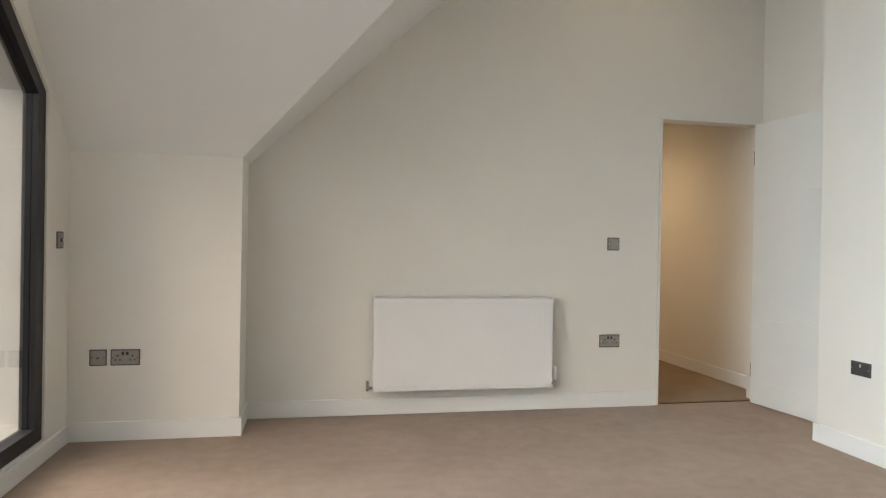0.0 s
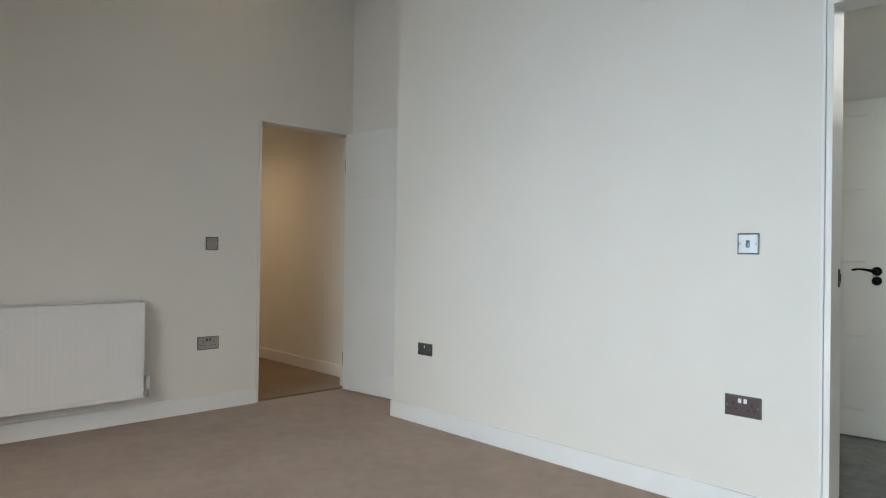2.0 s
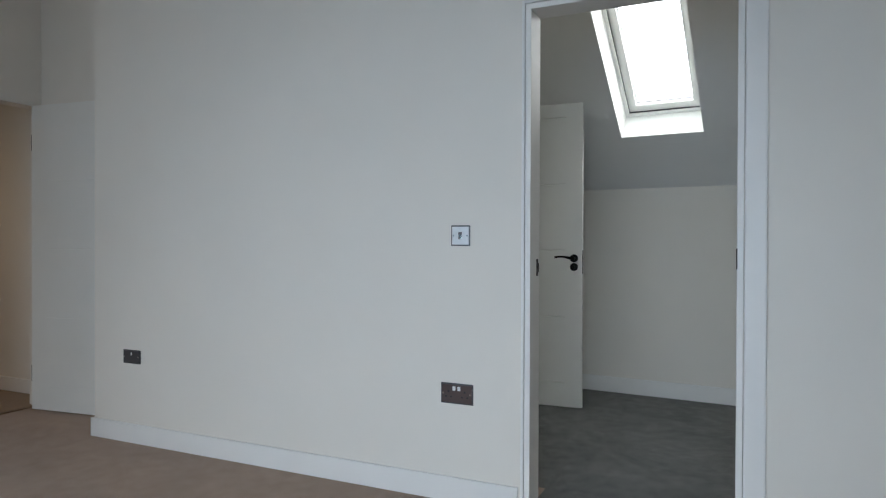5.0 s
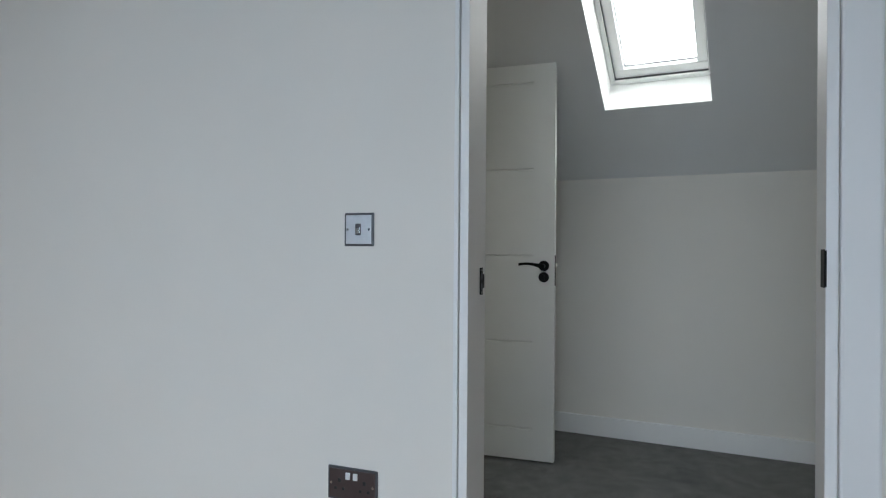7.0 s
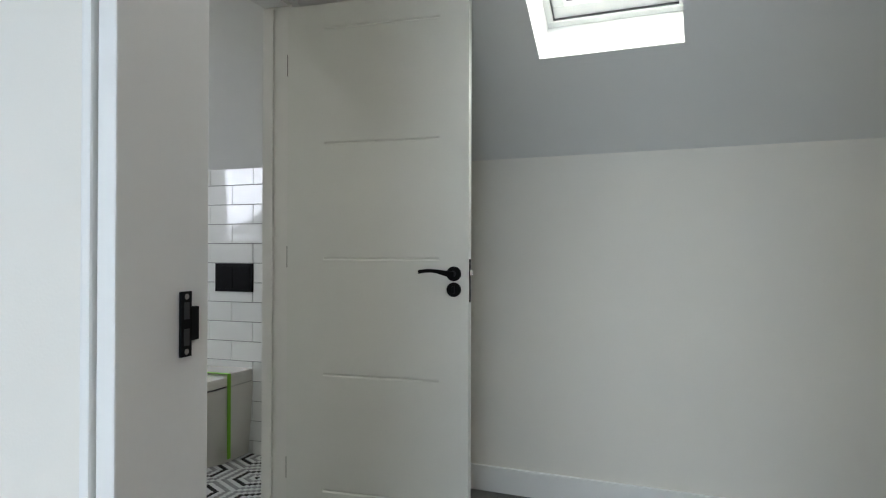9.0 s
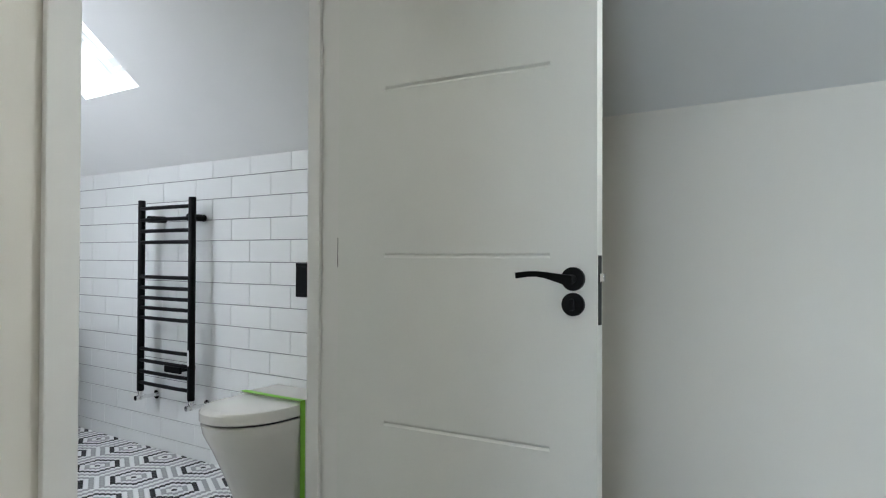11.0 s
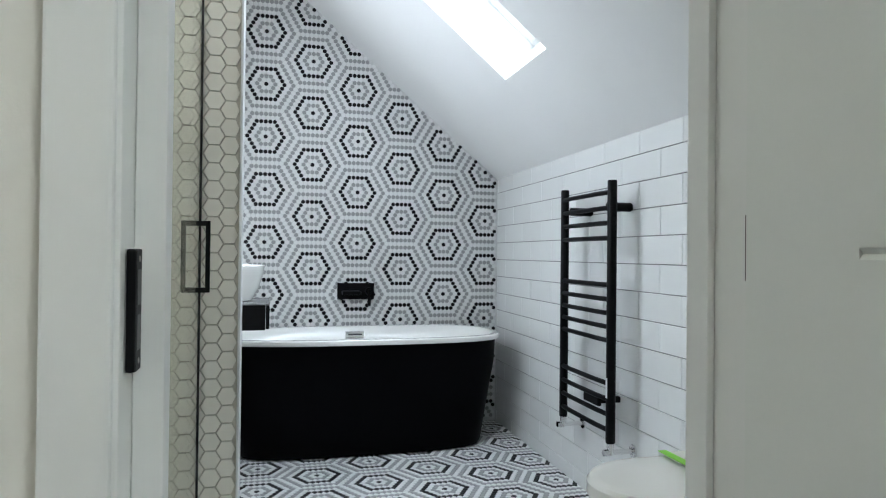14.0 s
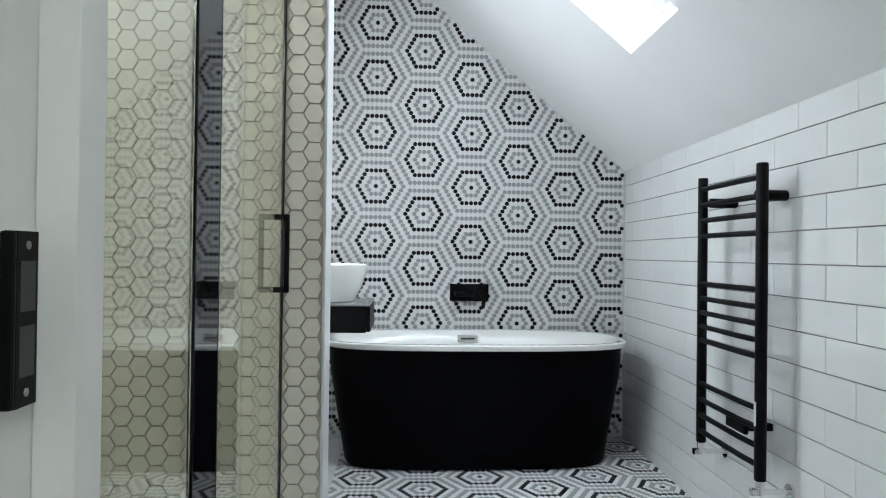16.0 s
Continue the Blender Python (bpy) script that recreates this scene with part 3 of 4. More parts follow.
# ---- panel radiator ----
R0, R1, RZ0, RZ1 = -2.43, -1.275, 0.155, 0.745
rad = thing("panel_radiator", "white steel panel radiator hung low on the wall", "radiator", (R0, 3.56, 0))
RW = R1 - R0
bm = bmesh.new()
n = 34
poly = []
for i in range(n):
    a = 0.02 + (RW - 0.04) * i / n
    b = 0.02 + (RW - 0.04) * (i + 1) / n
    w = b - a
    poly += [(a, 0.0), (a + w * 0.30, 0.0), (a + w * 0.42, 0.0005), (a + w * 0.88, 0.0005)]
poly = [(0, 0.0)] + poly + [(RW, 0.0), (RW, 0.014), (0, 0.014)]
prism(bm, poly, 'z', RZ0 + 0.03, RZ1 - 0.045)
box(bm, 0, RW, 0, 0.014, RZ0 + 0.004, RZ0 + 0.03, bevel=0.004)
box(bm, 0, RW, 0, 0.014, RZ1 - 0.045, RZ1 - 0.010, bevel=0.004)
part("front_panel", bm, ENAMEL, rad, "white fluted front panel")
part("back_panel", boxes((0.01, RW - 0.01, 0.05, 0.062, RZ0 + 0.01, RZ1 - 0.01), bevel=0.004), ENAMEL, rad)
for x in (0.0, RW - 0.004):
    part("side_cover", boxes((x, x + 0.004, 0.014, 0.062, RZ0 + 0.02, RZ1 - 0.004)), ENAMEL, rad)
gr = bmesh.new()
for i in range(46):
    x = 0.012 + (RW - 0.024) * i / 46
    box(gr, x, x + 0.012, 0.016, 0.060, RZ1 - 0.006, RZ1)
box(gr, 0.012, RW - 0.002, 0.004, 0.016, RZ1 - 0.004, RZ1)
part("top_grille", gr, ENAMEL, rad, "slotted top grille")
for x in (-0.032, RW + 0.032):
    bm = tube(bmesh.new(), [(x, 0.035, RZ0 + 0.012), (x, 0.088, RZ0 + 0.012)], 0.0075, 12)
    part("pipe_tail", bm, CHROME, rad, "", True)
    bm = tube(bmesh.new(), [(x, 0.035, RZ0 + 0.005), (x, 0.035, RZ0 + 0.05)], 0.013, 14)
    tube(bm, [(x, 0.035, RZ0 + 0.025), (0.0 if x < 0 else RW, 0.035, RZ0 + 0.025)], 0.010, 14)
    v = part("valve", bm, CHROME, rad, "chrome radiator valve", True)
    if x > 0:
        part("valve_head", tube(bmesh.new(), [(x, 0.035, RZ0 + 0.05), (x, 0.035, RZ0 + 0.06), (x, 0.035, RZ0 + 0.125), (x, 0.035, RZ0 + 0.13)], [0.014, 0.018, 0.016, 0.012], 18), PLASTW, v, "white thermostatic head", True)
    else:
        part("valve_cap", tube(bmesh.new(), [(x, 0.035, RZ0 + 0.05), (x, 0.035, RZ0 + 0.07)], 0.012, 14), CHROME, v, "", True)

# ---- gable window ----
win = tagged(new("window_1"), "tall black-framed gable window with a slanted head", "window", "", "structure")
fw = 0.08
WYL = GABLE_Y + 0.3
sl = 1.0 / 1.35
outer = [(WY1, WZS), (WY1, WH), (WY1 - 1.35, WH + 1.0), (WYL, WH + 1.0), (WYL, WZS)]
inner = [(WY1 - fw, WZS + 0.07), (WY1 - fw, WH - fw * 0.35), (WY1 - 1.35 - fw * 0.3, WH + 1.0 - fw), (WYL + fw, WH + 1.0 - fw), (WYL + fw, WZS + 0.07)]
bm = bmesh.new()
xa, xb = WIN_X - 0.09, WIN_X - 0.012
vo = [[bm.verts.new((x, y, z)) for y, z in outer] for x in (xa, xb)]
vi = [[bm.verts.new((x, y, z)) for y, z in inner] for x in (xa, xb)]
for k in range(5):
    j = (k + 1) % 5
    bm.faces.new((vo[1][k], vo[1][j], vi[1][j], vi[1][k]))
    bm.faces.new((vo[0][k], vi[0][k], vi[0][j], vo[0][j]))
    bm.faces.new((vo[0][k], vo[0][j], vo[1][j], vo[1][k]))
    bm.faces.new((vi[0][k], vi[1][k], vi[1][j], vi[0][j]))
bmesh.ops.recalc_face_normals(bm, faces=bm.faces[:])
part("window_frame", bm, FRAMEB, win, "black aluminium frame")
bm = bmesh.new()
prism(bm, [(y, z) for y, z in inner], 'x', WIN_X - 0.052, WIN_X - 0.040)
pane = part("pane", bm, GLASS, win)
pane.visible_shadow = False
structure("window_reveal", boxes((WIN_X - 0.011, WIN_X - 0.001, WY1 - 0.003, WY1 - 0.0005, WZS, WH)), PAINT, "plastered window reveal edge", "trim")


# ---- skylights ----
def skylight(name, low, y0, y1, label, seal):
    """Roof window at the outer end of its shaft."""
    w = tagged(new(name), label, "skylight", "", "structure")
    m = Matrix(((SKY_U.x, 0, SKY_N.x, low.x), (0, 1, 0, 0), (SKY_U.z, 0, SKY_N.z, low.z), (0, 0, 0, 1)))

    def put(nm, bm, mat, lab=""):
        bmesh.ops.transform(bm, matrix=m, verts=bm.verts[:])
        bmesh.ops.recalc_face_normals(bm, faces=bm.faces[:])
        return part(nm, bm, mat, w, lab)
    L = SK_LEN
    for nm, f, a, b in (("window_frame", 0.0245, 0.205, 0.335), ("sash", 0.050, 0.225, 0.300)):
        o = 0.0 if nm == "window_frame" else 0.026
        put(nm, boxes((o, o + f, y0 + o, y1 - o, a, b), (L - o - f, L - o, y0 + o, y1 - o, a, b), (o + f, L - o - f, y0 + o, y0 + o + f, a, b), (o + f, L - o - f, y1 - o - f, y1 - o, a, b), bevel=0.004), GLOSS,
            "white roof window frame" if o == 0 else "white roof window sash")
    put("gasket", boxes((0.0246, 0.0258, y0 + 0.0246, y1 - 0.0246, 0.214, 0.26), (0.0255, L - 0.026, y0 + 0.0246, y0 + 0.0258, 0.214, 0.26), (0.0255, L - 0.026, y1 - 0.0258, y1 - 0.0246, 0.214, 0.26)), seal, "rubber gasket between sash and frame")
    g = put("pane", boxes((0.0765, L - 0.0765, y0 + 0.0765, y1 - 0.0765, 0.262, 0.276)), GLASS)
    put("glazing_bead", boxes((0.0762, 0.0795, y0 + 0.0765, y1 - 0.0765, 0.255, 0.2615), (0.08, L - 0.08, y0 + 0.0762, y0 + 0.0795, 0.255, 0.2615), (0.08, L - 0.08, y1 - 0.0795, y1 - 0.0762, 0.255, 0.2615)), RIM, "grey glazing seal")
    g.visible_shadow = False
    put("handle_bar", boxes((L - 0.075, L - 0.055, y0 + 0.1, y1 - 0.1, 0.195, 0.222), bevel=0.004), GLOSS)
    return w


skylight("skylight_1", D_LOW, -0.323, 0.190, "white roof window in the dressing room slope", RIM).matrix_world = SKEW
skylight("skylight_2", B_LOW, 2.72, 3.18, "white roof window in the bathroom slope", GLOSS).matrix_world = SKEW_B

# ---- towel radiator ----
tr = thing("towel_radiator", "matt black ladder towel radiator on the white tiles", "radiator", (eave_x(2.9) - 0.100, 2.9, 0), -LEAN)
TY0, TY1, TZ0, TZ1 = -0.213, 0.212, 0.325, 1.316
for y in (TY0, TY1):
    part("upright", tube(bmesh.new(), [(0, y, TZ0), (0, y, TZ0 + 0.004), (0, y, TZ1 - 0.004), (0, y, TZ1)], [0.016, 0.018, 0.018, 0.016], 18), BLACK, tr, "", True)
for k in (0.045, 0.105, 0.163, 0.221, 0.400, 0.455, 0.508, 0.560, 0.612, 0.775, 0.835, 0.893, 0.952):
    z = TZ1 - k * (TZ1 - TZ0)
    part("rail", tube(bmesh.new(), [(-0.006, TY0, z), (-0.012, TY0 + 0.1, z), (-0.012, TY1 - 0.1, z), (-0.006, TY1, z)], 0.0095, 12), BLACK, tr, "", True)
for y in (TY0 + 0.035, TY1 - 0.06):
    z = TZ1 - 0.098
    part("bracket", tube(bmesh.new(), [(0.0, y, z), (0.094, y, z), (0.0985, y, z)], [0.0175, 0.0175, 0.015], 16), BLACK, tr, "", True)
part("bracket", boxes((0.0, 0.0985, TY0 + 0.10, TY0 + 0.125, TZ0 + 0.125, TZ0 + 0.15), (-0.016, 0.0, TY0 + 0.07, TY0 + 0.2, TZ0 + 0.122, TZ0 + 0.155), bevel=0.006), BLACK, tr)
part("sticker", boxes((-0.0186, -0.0176, TY0 - 0.006, TY0 + 0.006, TZ0 + 0.17, TZ0 + 0.245)), PLASTW, tr, "pale printed product sticker")
for y in (TY0, TY1):
    bm = tube(bmesh.new(), [(0, y, TZ0), (0, y, TZ0 - 0.045)], 0.013, 14)
    tube(bm, [(-0.012, y, TZ0 - 0.035), (0.0985, y, TZ0 - 0.035)], 0.0095, 14)
    v = part("valve", bm, CHROME, tr, "chrome angled radiator valve", True)
    part("valve_cap", tube(bmesh.new(), [(-0.012, y, TZ0 - 0.035), (-0.015, y, TZ0 - 0.035), (-0.028, y, TZ0 - 0.035)], [0.011, 0.014, 0.013], 16), CHROME, v, "", True)
    part("wall_rose", tube(bmesh.new(), [(0.091, y, TZ0 - 0.035), (0.0985, y, TZ0 - 0.035)], 0.024, 20), CHROME, v, "", True)

# ---- toilet ----
wc = thing("toilet", "cream-white ceramic back-to-wall toilet with closed lid", "toilet", (eave_x(2.005) - 0.001, 2.005, 0), -LEAN)


def dee(w, l, z, n=28, back=0.0):
    """A D-shaped outline: flat at the wall, round at the front."""
    pts = []
    straight = l - w * 0.62
    pts.append((-back, -w / 2, z))
    for i in range(n + 1):
        a = -math.pi / 2 + math.pi * i / n
        pts.append((-straight - math.cos(a) * (l - straight), math.sin(a) * w / 2, z))
    pts.append((-back, w / 2, z))
    return pts


part("pan", loft(bmesh.new(), [dee(0.300, 0.335, 0.0), dee(0.305, 0.342, 0.022), dee(0.325, 0.388, 0.13), dee(0.345, 0.452, 0.26), dee(0.355, 0.498, 0.34), dee(0.358, 0.506, 0.376), dee(0.350, 0.500, 0.383)]), CREAM, wc, "tapering cream-white ceramic pan", True)
# Dark layer puts the shade of the gap under the lid into colour.
part("lid_gap_shade", loft(bmesh.new(), [dee(0.335, 0.488, 0.3835, back=0.21), dee(0.338, 0.491, 0.386, back=0.21), dee(0.338, 0.491, 0.3905, back=0.21)]), PLASTD, wc, "dark layer standing for the shaded gap under the lid", True)
part("lid", loft(bmesh.new(), [dee(0.352, 0.508, 0.391, back=0.20), dee(0.360, 0.514, 0.395, back=0.20), dee(0.360, 0.514, 0.427, back=0.20), dee(0.350, 0.506, 0.436, back=0.20), dee(0.308, 0.480, 0.440, back=0.20)]), CREAM, wc, "cream-white closed soft-close lid", True)
part("rear_deck", boxes((-0.199, -0.002, -0.176, 0.176, 0.3835, 0.448), bevel=0.006), CREAM, wc, "ceramic deck behind the lid")
tape = thing("masking_tape", "bright green masking tape along the back of the toilet", "tape", wc.location, -LEAN)
part("strip_top", boxes((-0.214, -0.186, -0.183, 0.176, 0.4504, 0.4518)), TAPE, tape)
part("strip_side", boxes((-0.212, -0.186, -0.1835, -0.1818, 0.03, 0.4518)), TAPE, tape)
fp = thing("flush_plate", "matt black rectangular flush plate on the white tiles", "flush plate", (eave_x(1.945) - 0.003, 1.945, 0.923), -LEAN)
part("plate", boxes((-0.008, 0, -0.12, 0.12, -0.075, 0.075), bevel=0.002), BLACK, fp)
for y0, y1 in ((-0.105, -0.004), (0.004, 0.105)):
    part("button", boxes((-0.012, -0.008, y0, y1, -0.06, 0.06), bevel=0.0015), BLACK, fp)

# ---- bath ----
BX0, BX1, BY0, BY1, BZ = 0.885, 2.385, 3.69, 4.345, 0.603
tub = thing("bathtub", "freestanding bath with gloss black outside and white inside", "bathtub", ((BX0 + BX1) / 2, (BY0 + BY1) / 2, 0))


def oval(ax, ay, z, dy=0.0, p=3.2, n=72):
    pts = []
    for i in range(n):
        a = 2 * math.pi * i / n
        c, s = math.cos(a), math.sin(a)
        pts.append((math.copysign(abs(c) ** (2 / p), c) * ax, dy + math.copysign(abs(s) ** (2 / p), s) * ay, z))
    return pts


hx, hy = (BX1 - BX0) / 2, (BY1 - BY0) / 2
part("shell", loft(bmesh.new(), [oval(hx - 0.135, hy - 0.10, 0.0, 0.012, 4), oval(hx - 0.115, hy - 0.08, 0.006, 0.012, 4), oval(hx - 0.105, hy - 0.07, 0.03, 0.008, 4), oval(hx - 0.075, hy - 0.06, 0.2, 0.015, 4), oval(hx - 0.035, hy - 0.03, 0.45, 0.006, 3.8), oval(hx - 0.022, hy - 0.018, BZ - 0.03)], cap1=False), BLACKG, tub, "gloss black tapering outer shell", True)
inner_tub = part("liner", loft(bmesh.new(), [oval(hx - 0.03, hy - 0.026, BZ - 0.032), oval(hx - 0.004, hy - 0.003, BZ - 0.028), oval(hx, hy, BZ - 0.02), oval(hx, hy, BZ - 0.006), oval(hx - 0.006, hy - 0.006, BZ),
     oval(hx - 0.028, hy - 0.028, BZ), oval(hx - 0.036, hy - 0.036, BZ - 0.006), oval(hx - 0.085, hy - 0.085, BZ - 0.12, 0.01), oval(hx - 0.18, hy - 0.165, 0.24, 0.02), oval(hx - 0.3, hy - 0.24, 0.17, 0.02)], cap0=False), CERAM, tub, "white acrylic liner with rolled rim", True)
part("overflow", boxes((-0.065, 0.045, hy - 0.072, hy - 0.046, BZ - 0.062, BZ - 0.026), bevel=0.004), CHROME, inner_tub, "chrome slotted overflow")
part("overflow_slot", boxes((-0.05, 0.03, hy - 0.0735, hy - 0.0715, BZ - 0.047, BZ - 0.040)), PLASTD, inner_tub)
bf = thing("bath_filler", "matt black wall-mounted bath filler on the mosaic", "tap", (1.636, MOS_Y - 0.004, 0.807))
part("wall_plate", boxes((-0.108, 0.108, -0.012, 0, -0.048, 0.048), bevel=0.003), BLACK, bf)
part("spout", boxes((-0.085, 0.02, -0.10, -0.012, -0.018, 0.004), bevel=0.006), BLACK, bf)
lv = part("lever_body", tube(bmesh.new(), [(0.075, -0.012, 0), (0.075, -0.05, 0)], 0.022, 20), BLACK, bf, "", True)
part("lever", boxes((0.066, 0.084, -0.055, -0.04, -0.085, 0.012), bevel=0.004), BLACK, lv)

# ---- vanity and basin ----
va = thing("vanity_unit", "matt black wall-hung vanity unit beside the bath", "vanity", (IN_X + 0.002, 3.29, 0.705))
part("body", boxes((0, 0.483, 0, 0.345, 0, 0.105), bevel=0.002), BLACK, va)
part("drawer_front", boxes((0.485, 0.500, 0.004, 0.341, 0.004, 0.101), bevel=0.002), BLACK, va)
part("countertop", boxes((0, 0.498, -0.004, 0.349, 0.105, 0.113), bevel=0.002), STONE, va, "thin grey veined stone top")
ba = thing("countertop_basin", "round white ceramic basin on the black vanity", "basin", (0.952, 3.46, 0.818))


def ring(r, z, n=48):
    return [(math.cos(2 * math.pi * i / n) * r, math.sin(2 * math.pi * i / n) * r, z) for i in range(n)]


part("bowl", loft(bmesh.new(), [ring(0.105, 0), ring(0.115, 0.004), ring(0.145, 0.06), ring(0.163, 0.12), ring(0.168, 0.152), ring(0.164, 0.155), ring(0.160, 0.150), ring(0.14, 0.06), ring(0.08, 0.022)]), CERAM, ba, "", True)

# Unseen mirror, added as an assumed source for the side light on the tiles.
mi = thing("assumed_lit_mirror", "unseen frameless wall mirror with a lit frosted border, assumed above the vanity as light source", "mirror", (IN_X + 0.002, 3.12, 1.58))
part("housing", boxes((0, 0.030, -0.36, 0.36, -0.42, 0.42), bevel=0.003), GLOSS, mi)
part("mirror_glass", boxes((0.0305, 0.035, -0.31, 0.31, -0.37, 0.37), bevel=0.001), CHROME, mi)
part("lit_border", boxes((0.0305, 0.034, -0.35, -0.312, -0.41, 0.41), (0.0305, 0.034, 0.312, 0.35, -0.41, 0.41), (0.0305, 0.034, -0.31, 0.31, 0.372, 0.41), (0.0305, 0.034, -0.31, 0.31, -0.41, -0.372)), GLOW, mi, "frosted lit border")

# ---- shower enclosure ----
GX = 0.935
sh = thing("shower_enclosure", "glass shower enclosure with black framing and pull handle", "shower", (GX, 0, 0))
fx = part("fixed_pane", boxes((-0.004, 0.004, PART_Y2 + 0.012, 1.752, 0.03, 2.05)), SHGLASS, sh, "clear greenish fixed glass pane")
dr = part("door_pane", boxes((-0.004, 0.004, 1.893, SH_Y - 0.012, 0.03, 2.05)), SHGLASS, sh, "clear greenish glass door")
fx.visible_shadow = dr.visible_shadow = False
part("side_panel", boxes((-0.008, 0.008, 1.755, 1.885, 0.0, 2.05), bevel=0.001), BLACKM, sh, "gloss black upright panel")
part("door_seal", boxes((-0.006, 0.007, 1.886, 1.893, 0.03, 2.05)), BLACK, sh, "black door seal")
part("wall_seal", boxes((-0.007, 0.007, SH_Y - 0.011, SH_Y - 0.002, 0.0, 2.05)), BLACK, sh, "black wall channel")
part("wall_channel", boxes((-0.01, 0.01, PART_Y2 + 0.001, PART_Y2 + 0.012, 0.0, 2.05)), BLACK, sh)
part("sill", boxes((-0.02, 0.02, PART_Y2 + 0.012, SH_Y - 0.012, -0.002, 0.028), bevel=0.003), GLOSS, sh)
HZ0, HZ1, HYY = 0.915, 1.115, 2.40
bm = boxes((0.030, 0.042, HYY - 0.006, HYY + 0.006, HZ0, HZ1), bevel=0.0015)
for z in (HZ0, HZ1 - 0.014):
    box(bm, 0.0045, 0.030, HYY - 0.006, HYY + 0.006, z, z + 0.014)
part("pull_handle", bm, BLACK, dr, "square matt black pull handle")
structure("tile_trim", boxes((SH_X - 0.008, SH_X, SH_Y - 0.001, SH_Y + 0.13, -0.004, 2.74), bevel=0.002), PLASTW, "white tile edge trim at the wall end", "trim")

# ---- ceiling downlights, all out of view ----


def downlight(x, y, z, watts, color=(1, 0.70, 0.40)):
    d = thing("ceiling_downlight", "round white recessed ceiling downlight, lit, out of view", "downlight", (x, y, z), 0, "ceiling downlights")
    part("bezel", loft(bmesh.new(), [ring(0.045, -0.001, 32), ring(0.045, -0.005, 32), ring(0.034, -0.006, 32), ring(0.032, -0.001, 32)], True, True), PLASTW, d, "", True)
    part("lens", tube(bmesh.new(), [(0, 0, -0.0065), (0, 0, -0.0075)], 0.028, 24), LAMPM, d)
    lamp = new("downlight_lamp", bpy.data.lights.new("downlight_lamp", 'SPOT'))
    lamp.data.energy, lamp.data.spot_size, lamp.data.spot_blend, lamp.data.color, lamp.data.shadow_soft_size = watts, radians(150), 1.0, color, 0.03
    lamp.matrix_world = pose(x, y, z - 0.02)
    return d


downlight(-0.4, 5.2, 2.4, 36)
downlight(-0.75, 3.05, CZ, 5)
# Unseen spot added over the shower to brighten the hexagon tiles.
downlight(0.60, 1.95, FLAT_Z, 24, (1, 0.96, 0.86))
# Unseen spot assumed from the warm doorway lining; it also lifts the bathroom door.
downlight(0.62, -0.30, FLAT_Z, 10, (1, 0.87, 0.68))

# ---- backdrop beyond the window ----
# Plain board; the haze of the distance is put into its pale blue colour.
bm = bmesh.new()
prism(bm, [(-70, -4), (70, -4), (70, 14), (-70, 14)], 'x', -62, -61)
structure("backdrop", bm, material("haze_tint", (0.36, 0.48, 0.50), 1.0, var=0.2, scale=0.2), "plain board coloured as pale hazy distance beyond the window", "backdrop")

# ---- tiles and mosaic, last ----


def tile_mesh(name, w, h, t, mat):
    """A tile lying in y-z, face towards -x, with eased edges."""
    bm = box(bmesh.new(), -t, 0, 0, w, 0, h)
    es = [e for e in bm.edges if all(v.co.x < -t / 2 for v in e.verts)]
    bmesh.ops.bevel(bm, geom=es, offset=0.0012, segments=1, affect='EDGES')
    me = bpy.data.meshes.new(name)
    bm.to_mesh(me)
    bm.free()
    me.materials.append(mat)
    return me


TL, TH, G, GV = 0.277, 0.1037, 0.003, 0.0022
cache = {}
for k in range(-1, 14):
    ztop = min(1.415 - TH * k, TZ + 0.012) if k >= 0 else TZ + 0.012
    zb = max(1.415 - TH * (k + 1), -0.004)
    if k == -1:
        zb = 1.415
    phase = 2.384 if k % 2 else 2.517
    y = phase - TL * math.ceil((phase - PART_Y2) / TL)
    while y < MOS_Y:
        ya, yb = max(y, PART_Y2 + 0.001), min(y + TL, MOS_Y - 0.001)
        if yb - ya > 0.012 and ztop - zb > 0.01:
            key = (round(yb - ya - GV, 4), round(ztop - zb - G, 4))
            if key not in cache:
                cache[key] = tile_mesh("tile", *key, 0.008, TILEW)
            o = new("tile", cache[key])
            o.matrix_world = pose(TX + 0.006 + random.uniform(0, 0.0006), ya + GV / 2, zb + G / 2, 0, 0, random.uniform(-0.08, 0.08))
            o.parent = wall_tile
        y += TL

# cream hexagon tiles, flat sides up
HP = 0.0535
HS = HP / math.sqrt(3)


def hexagon(bm, cx, cz, r, y0, y1, xlim):
    a = [(cx + r * math.cos(i * math.pi / 3), cz + r * math.sin(i * math.pi / 3)) for i in range(6)]
    a = [(min(max(x, xlim[0]), xlim[1]), z) for x, z in a]
    if max(x for x, z in a) - min(x for x, z in a) < 0.006:
        return
    mx, mz = sum(x for x, z in a) / 6, sum(z for x, z in a) / 6
    base = [bm.verts.new((x, y1, z)) for x, z in a]
    top = [bm.verts.new((mx + (x - mx) * 0.965, y0, mz + (z - mz) * 0.965)) for x, z in a]
    bm.faces.new(top)
    for i in range(6):
        bm.faces.new((base[i], base[(i + 1) % 6], top[(i + 1) % 6], top[i]))


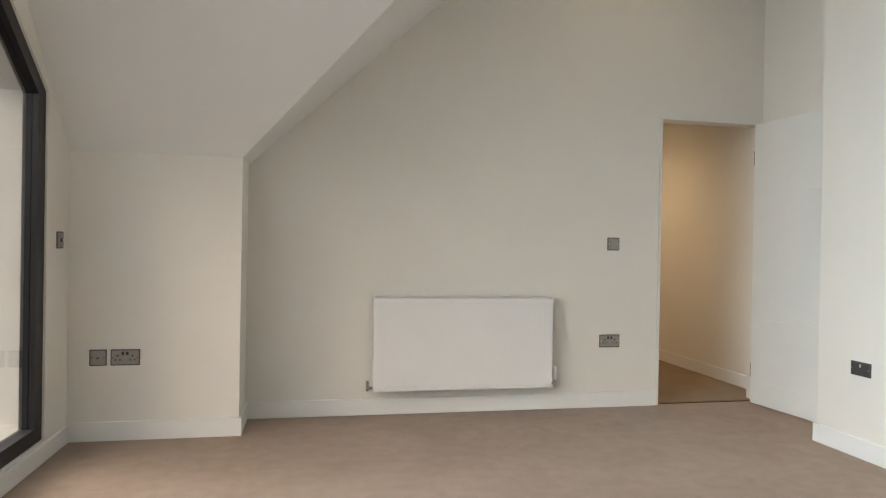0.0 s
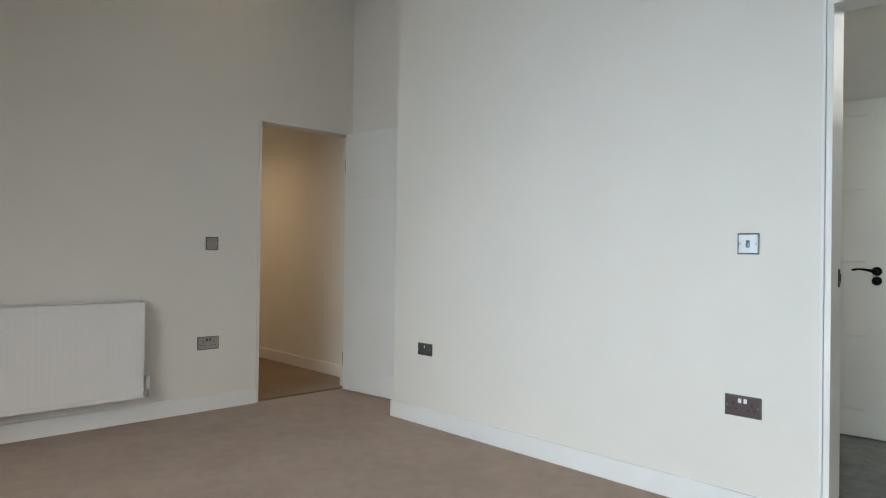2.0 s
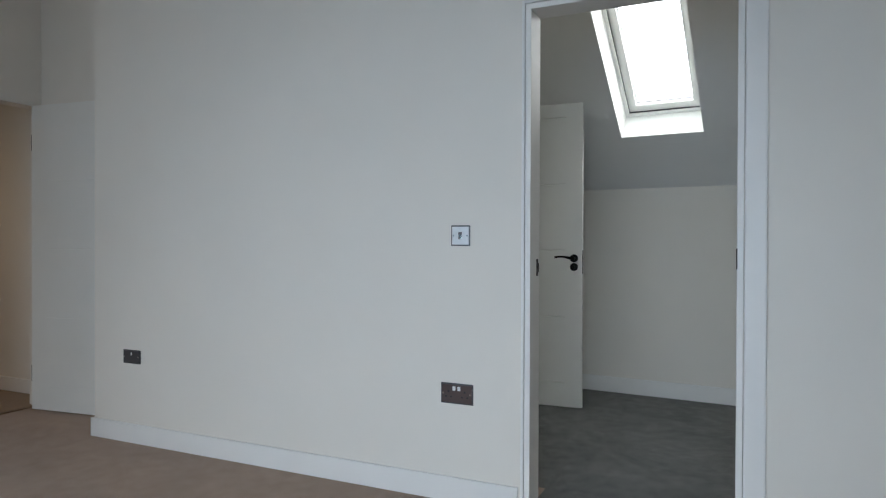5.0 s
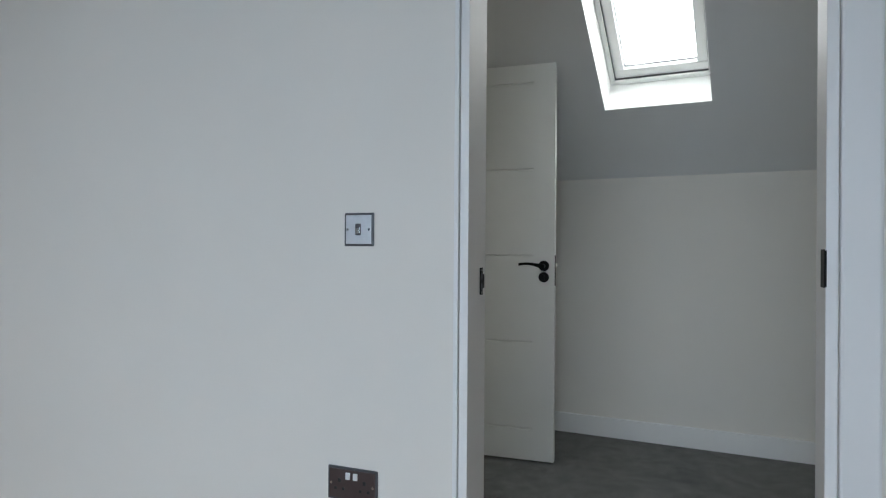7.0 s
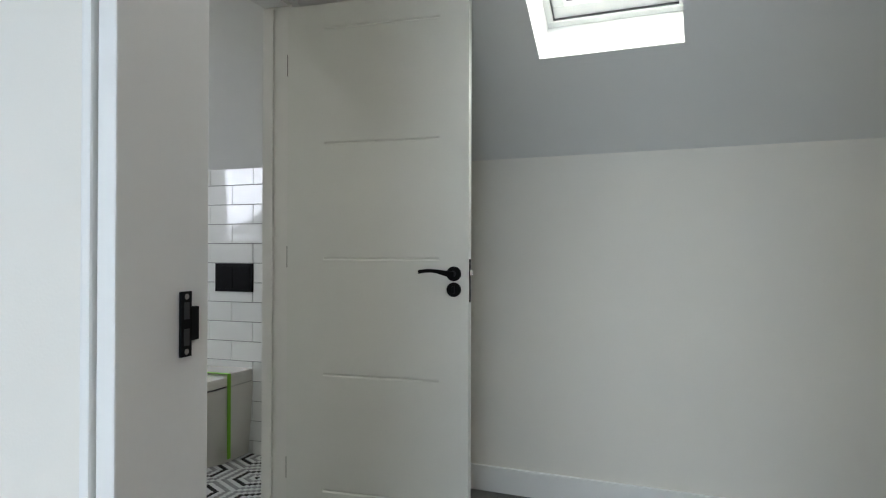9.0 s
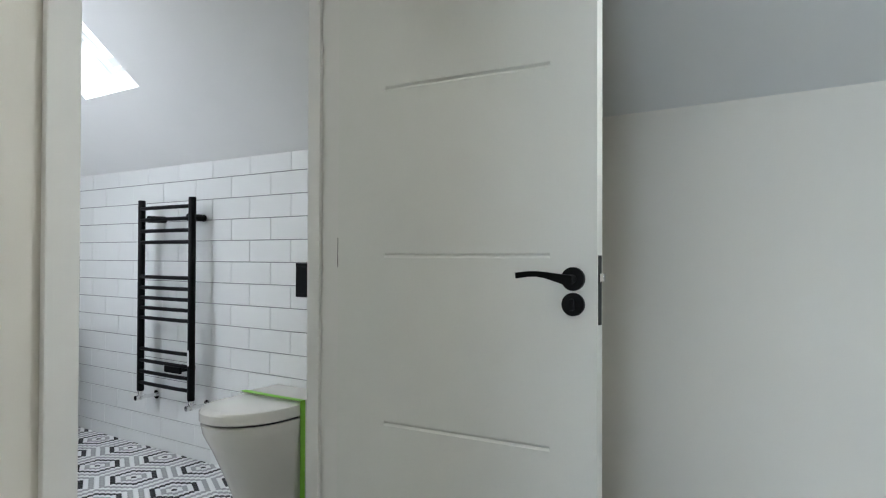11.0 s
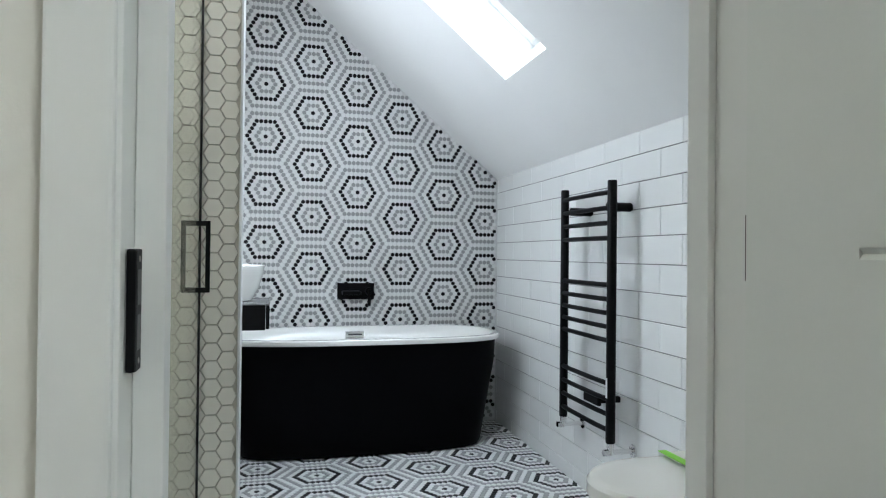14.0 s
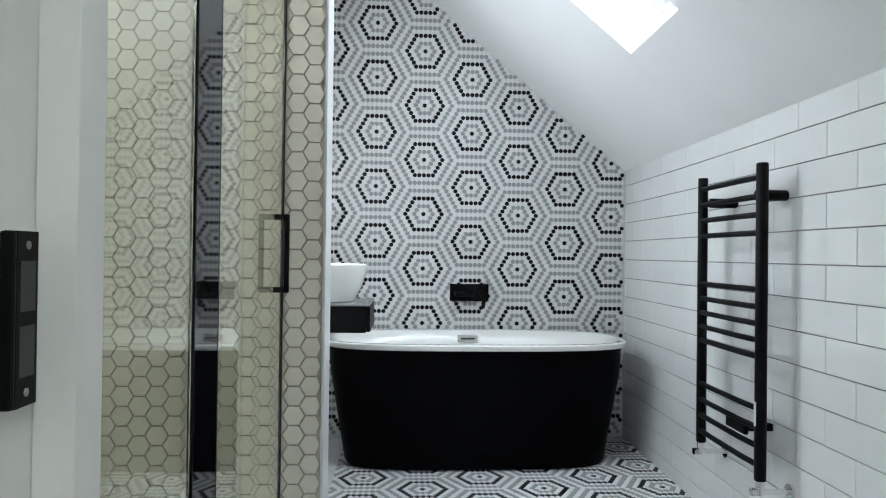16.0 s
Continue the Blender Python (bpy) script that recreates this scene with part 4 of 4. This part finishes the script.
rest = bmesh.new()
single = {}
cols = int(0.9 / (1.5 * HS)) + 1
for c in range(cols):
    cx = SH_X - 0.035 - c * 1.5 * HS
    for r in range(0, 52):
        cz = 0.01 + r * HP + (HP / 2 if c % 2 else 0)
        if cz > 2.72:
            continue
        lim = (0.165, SH_X - 0.009)
        rr = HS - 0.0013
        if c < 6:
            if c not in single:
                b2 = bmesh.new()
                hexagon(b2, cx, 0, rr, SH_Y, SH_Y + 0.0085, lim)
                bmesh.ops.recalc_face_normals(b2, faces=b2.faces[:])
                single[c] = bpy.data.meshes.new("hexagon_tile")
                b2.to_mesh(single[c])
                b2.free()
                single[c].materials.append(HEXT)
            o = new("hexagon_tile", single[c])
            o.matrix_world = pose(0, random.uniform(-0.0003, 0.0003), cz)
            o.parent = wall_shower
        else:
            hexagon(rest, cx, cz, rr, SH_Y, SH_Y + 0.0085, lim)
bmesh.ops.recalc_face_normals(rest, faces=rest.faces[:])
tagged(part("hexagon_tiles", rest, HEXT, wall_shower), kind="stuff")

# penny mosaic: rings of white, grey and black round a lattice of centres
MP, MR = 0.02530, 0.02164


def ring_of(i, j):
    """Distance in steps from lattice dot (i, j) to the nearest pattern centre."""
    best = 99
    for a in range(-1, 2):
        for b in range(-1, 2):
            # centres repeat by (-7, 14) and (7, 7)
            det = -7 * 7 - 14 * 7
            u = round((i * 7 - j * 7) / det) + a
            v = round((-7 * j - 14 * i) / det) + b
            q, r = i - (-7 * u + 7 * v), j - (14 * u + 7 * v)
            best = min(best, max(abs(q), abs(r), abs(q + r)))
    return best


COLOR = {0: 2, 1: 0, 2: 1, 3: 0, 4: 2, 5: 0, 6: 1, 7: 0}


def tessera_mesh(mat):
    bm = bmesh.new()
    loft(bm, [[(math.cos(2 * math.pi * (s + 0.5) / 8) * rr, math.sin(2 * math.pi * (s + 0.5) / 8) * rr, hh) for s in range(8)] for rr, hh in ((0.0119, -0.004), (0.0119, -0.0008), (0.0107, 0.0))], cap0=False)
    me = bpy.data.meshes.new("tessera")
    bm.to_mesh(me)
    bm.free()
    me.materials.append(mat)
    return me


TESSERA = {0: tessera_mesh(DOTW), 1: tessera_mesh(DOTG), 2: tessera_mesh(DOTB)}


def mosaic(parent, cx, cv, u0, u1, v0, v1, place, keep, single=None):
    """Round tesserae over (u, v); place(u, v, h) gives the world point."""
    sets = {0: ([], []), 1: ([], []), 2: ([], [])}
    seg = 8
    R0_, R1_ = 0.0119, 0.0107
    for j in range(int((v0 - cv) / MR) - 1, int((v1 - cv) / MR) + 2):
        v = cv + j * MR
        for i in range(int((u0 - cx) / MP - j / 2) - 1, int((u1 - cx) / MP - j / 2) + 2):
            u = cx + (i + j / 2) * MP
            if not (u0 + 0.009 < u < u1 - 0.009 and v0 + 0.009 < v < v1 - 0.009) or not keep(u, v):
                continue
            col = COLOR[min(7, ring_of(i, j))]
            h = random.uniform(-0.0003, 0.0003)
            if single and single[0] < u < single[1] and single[2] < v < single[3]:
                o = new("tessera", TESSERA[col])
                o.matrix_world = pose(*place(u, v, h))
                o.parent = parent
                continue
            verts, faces = sets[col]
            n = len(verts)
            for rr, hh in ((R0_, -0.004), (R0_, -0.0008), (R1_, 0.0)):
                for s in range(seg):
                    a = 2 * math.pi * (s + 0.5) / seg
                    verts.append(place(u + math.cos(a) * rr, v + math.sin(a) * rr, hh + h))
            for q in (0, seg):
                for s in range(seg):
                    t2 = (s + 1) % seg
                    faces.append((n + q + s, n + q + t2, n + q + seg + t2, n + q + seg + s))
            faces.append(tuple(n + 2 * seg + s for s in range(seg)))
    for c, nm, mat in ((0, "white_tesserae", DOTW), (1, "grey_tesserae", DOTG), (2, "black_tesserae", DOTB)):
        me = bpy.data.meshes.new(nm)
        me.from_pydata(*[sets[c][0], [], sets[c][1]])
        bm = bmesh.new()
        bm.from_mesh(me)
        bmesh.ops.recalc_face_normals(bm, faces=bm.faces[:])
        bm.to_mesh(me)
        bm.free()
        me.materials.append(mat)
        o = new(nm, me)
        o.parent = parent
        tagged(o, kind="stuff")


mosaic(wall_mosaic, 1.642, 1.089, IN_X, TX, 0.0, 2.74, lambda u, v, h: (u, MOS_Y - h, v), lambda u, v: v < TZ + (TX - u) * TAN - 0.01)
mosaic(floor_mosaic, 1.630, 3.705, 0.95, TX, PART_Y2 + 0.0, MOS_Y, lambda u, v, h: (u, v, h), lambda u, v: u > 0.96, (1.30, 2.02, 3.08, 3.31))
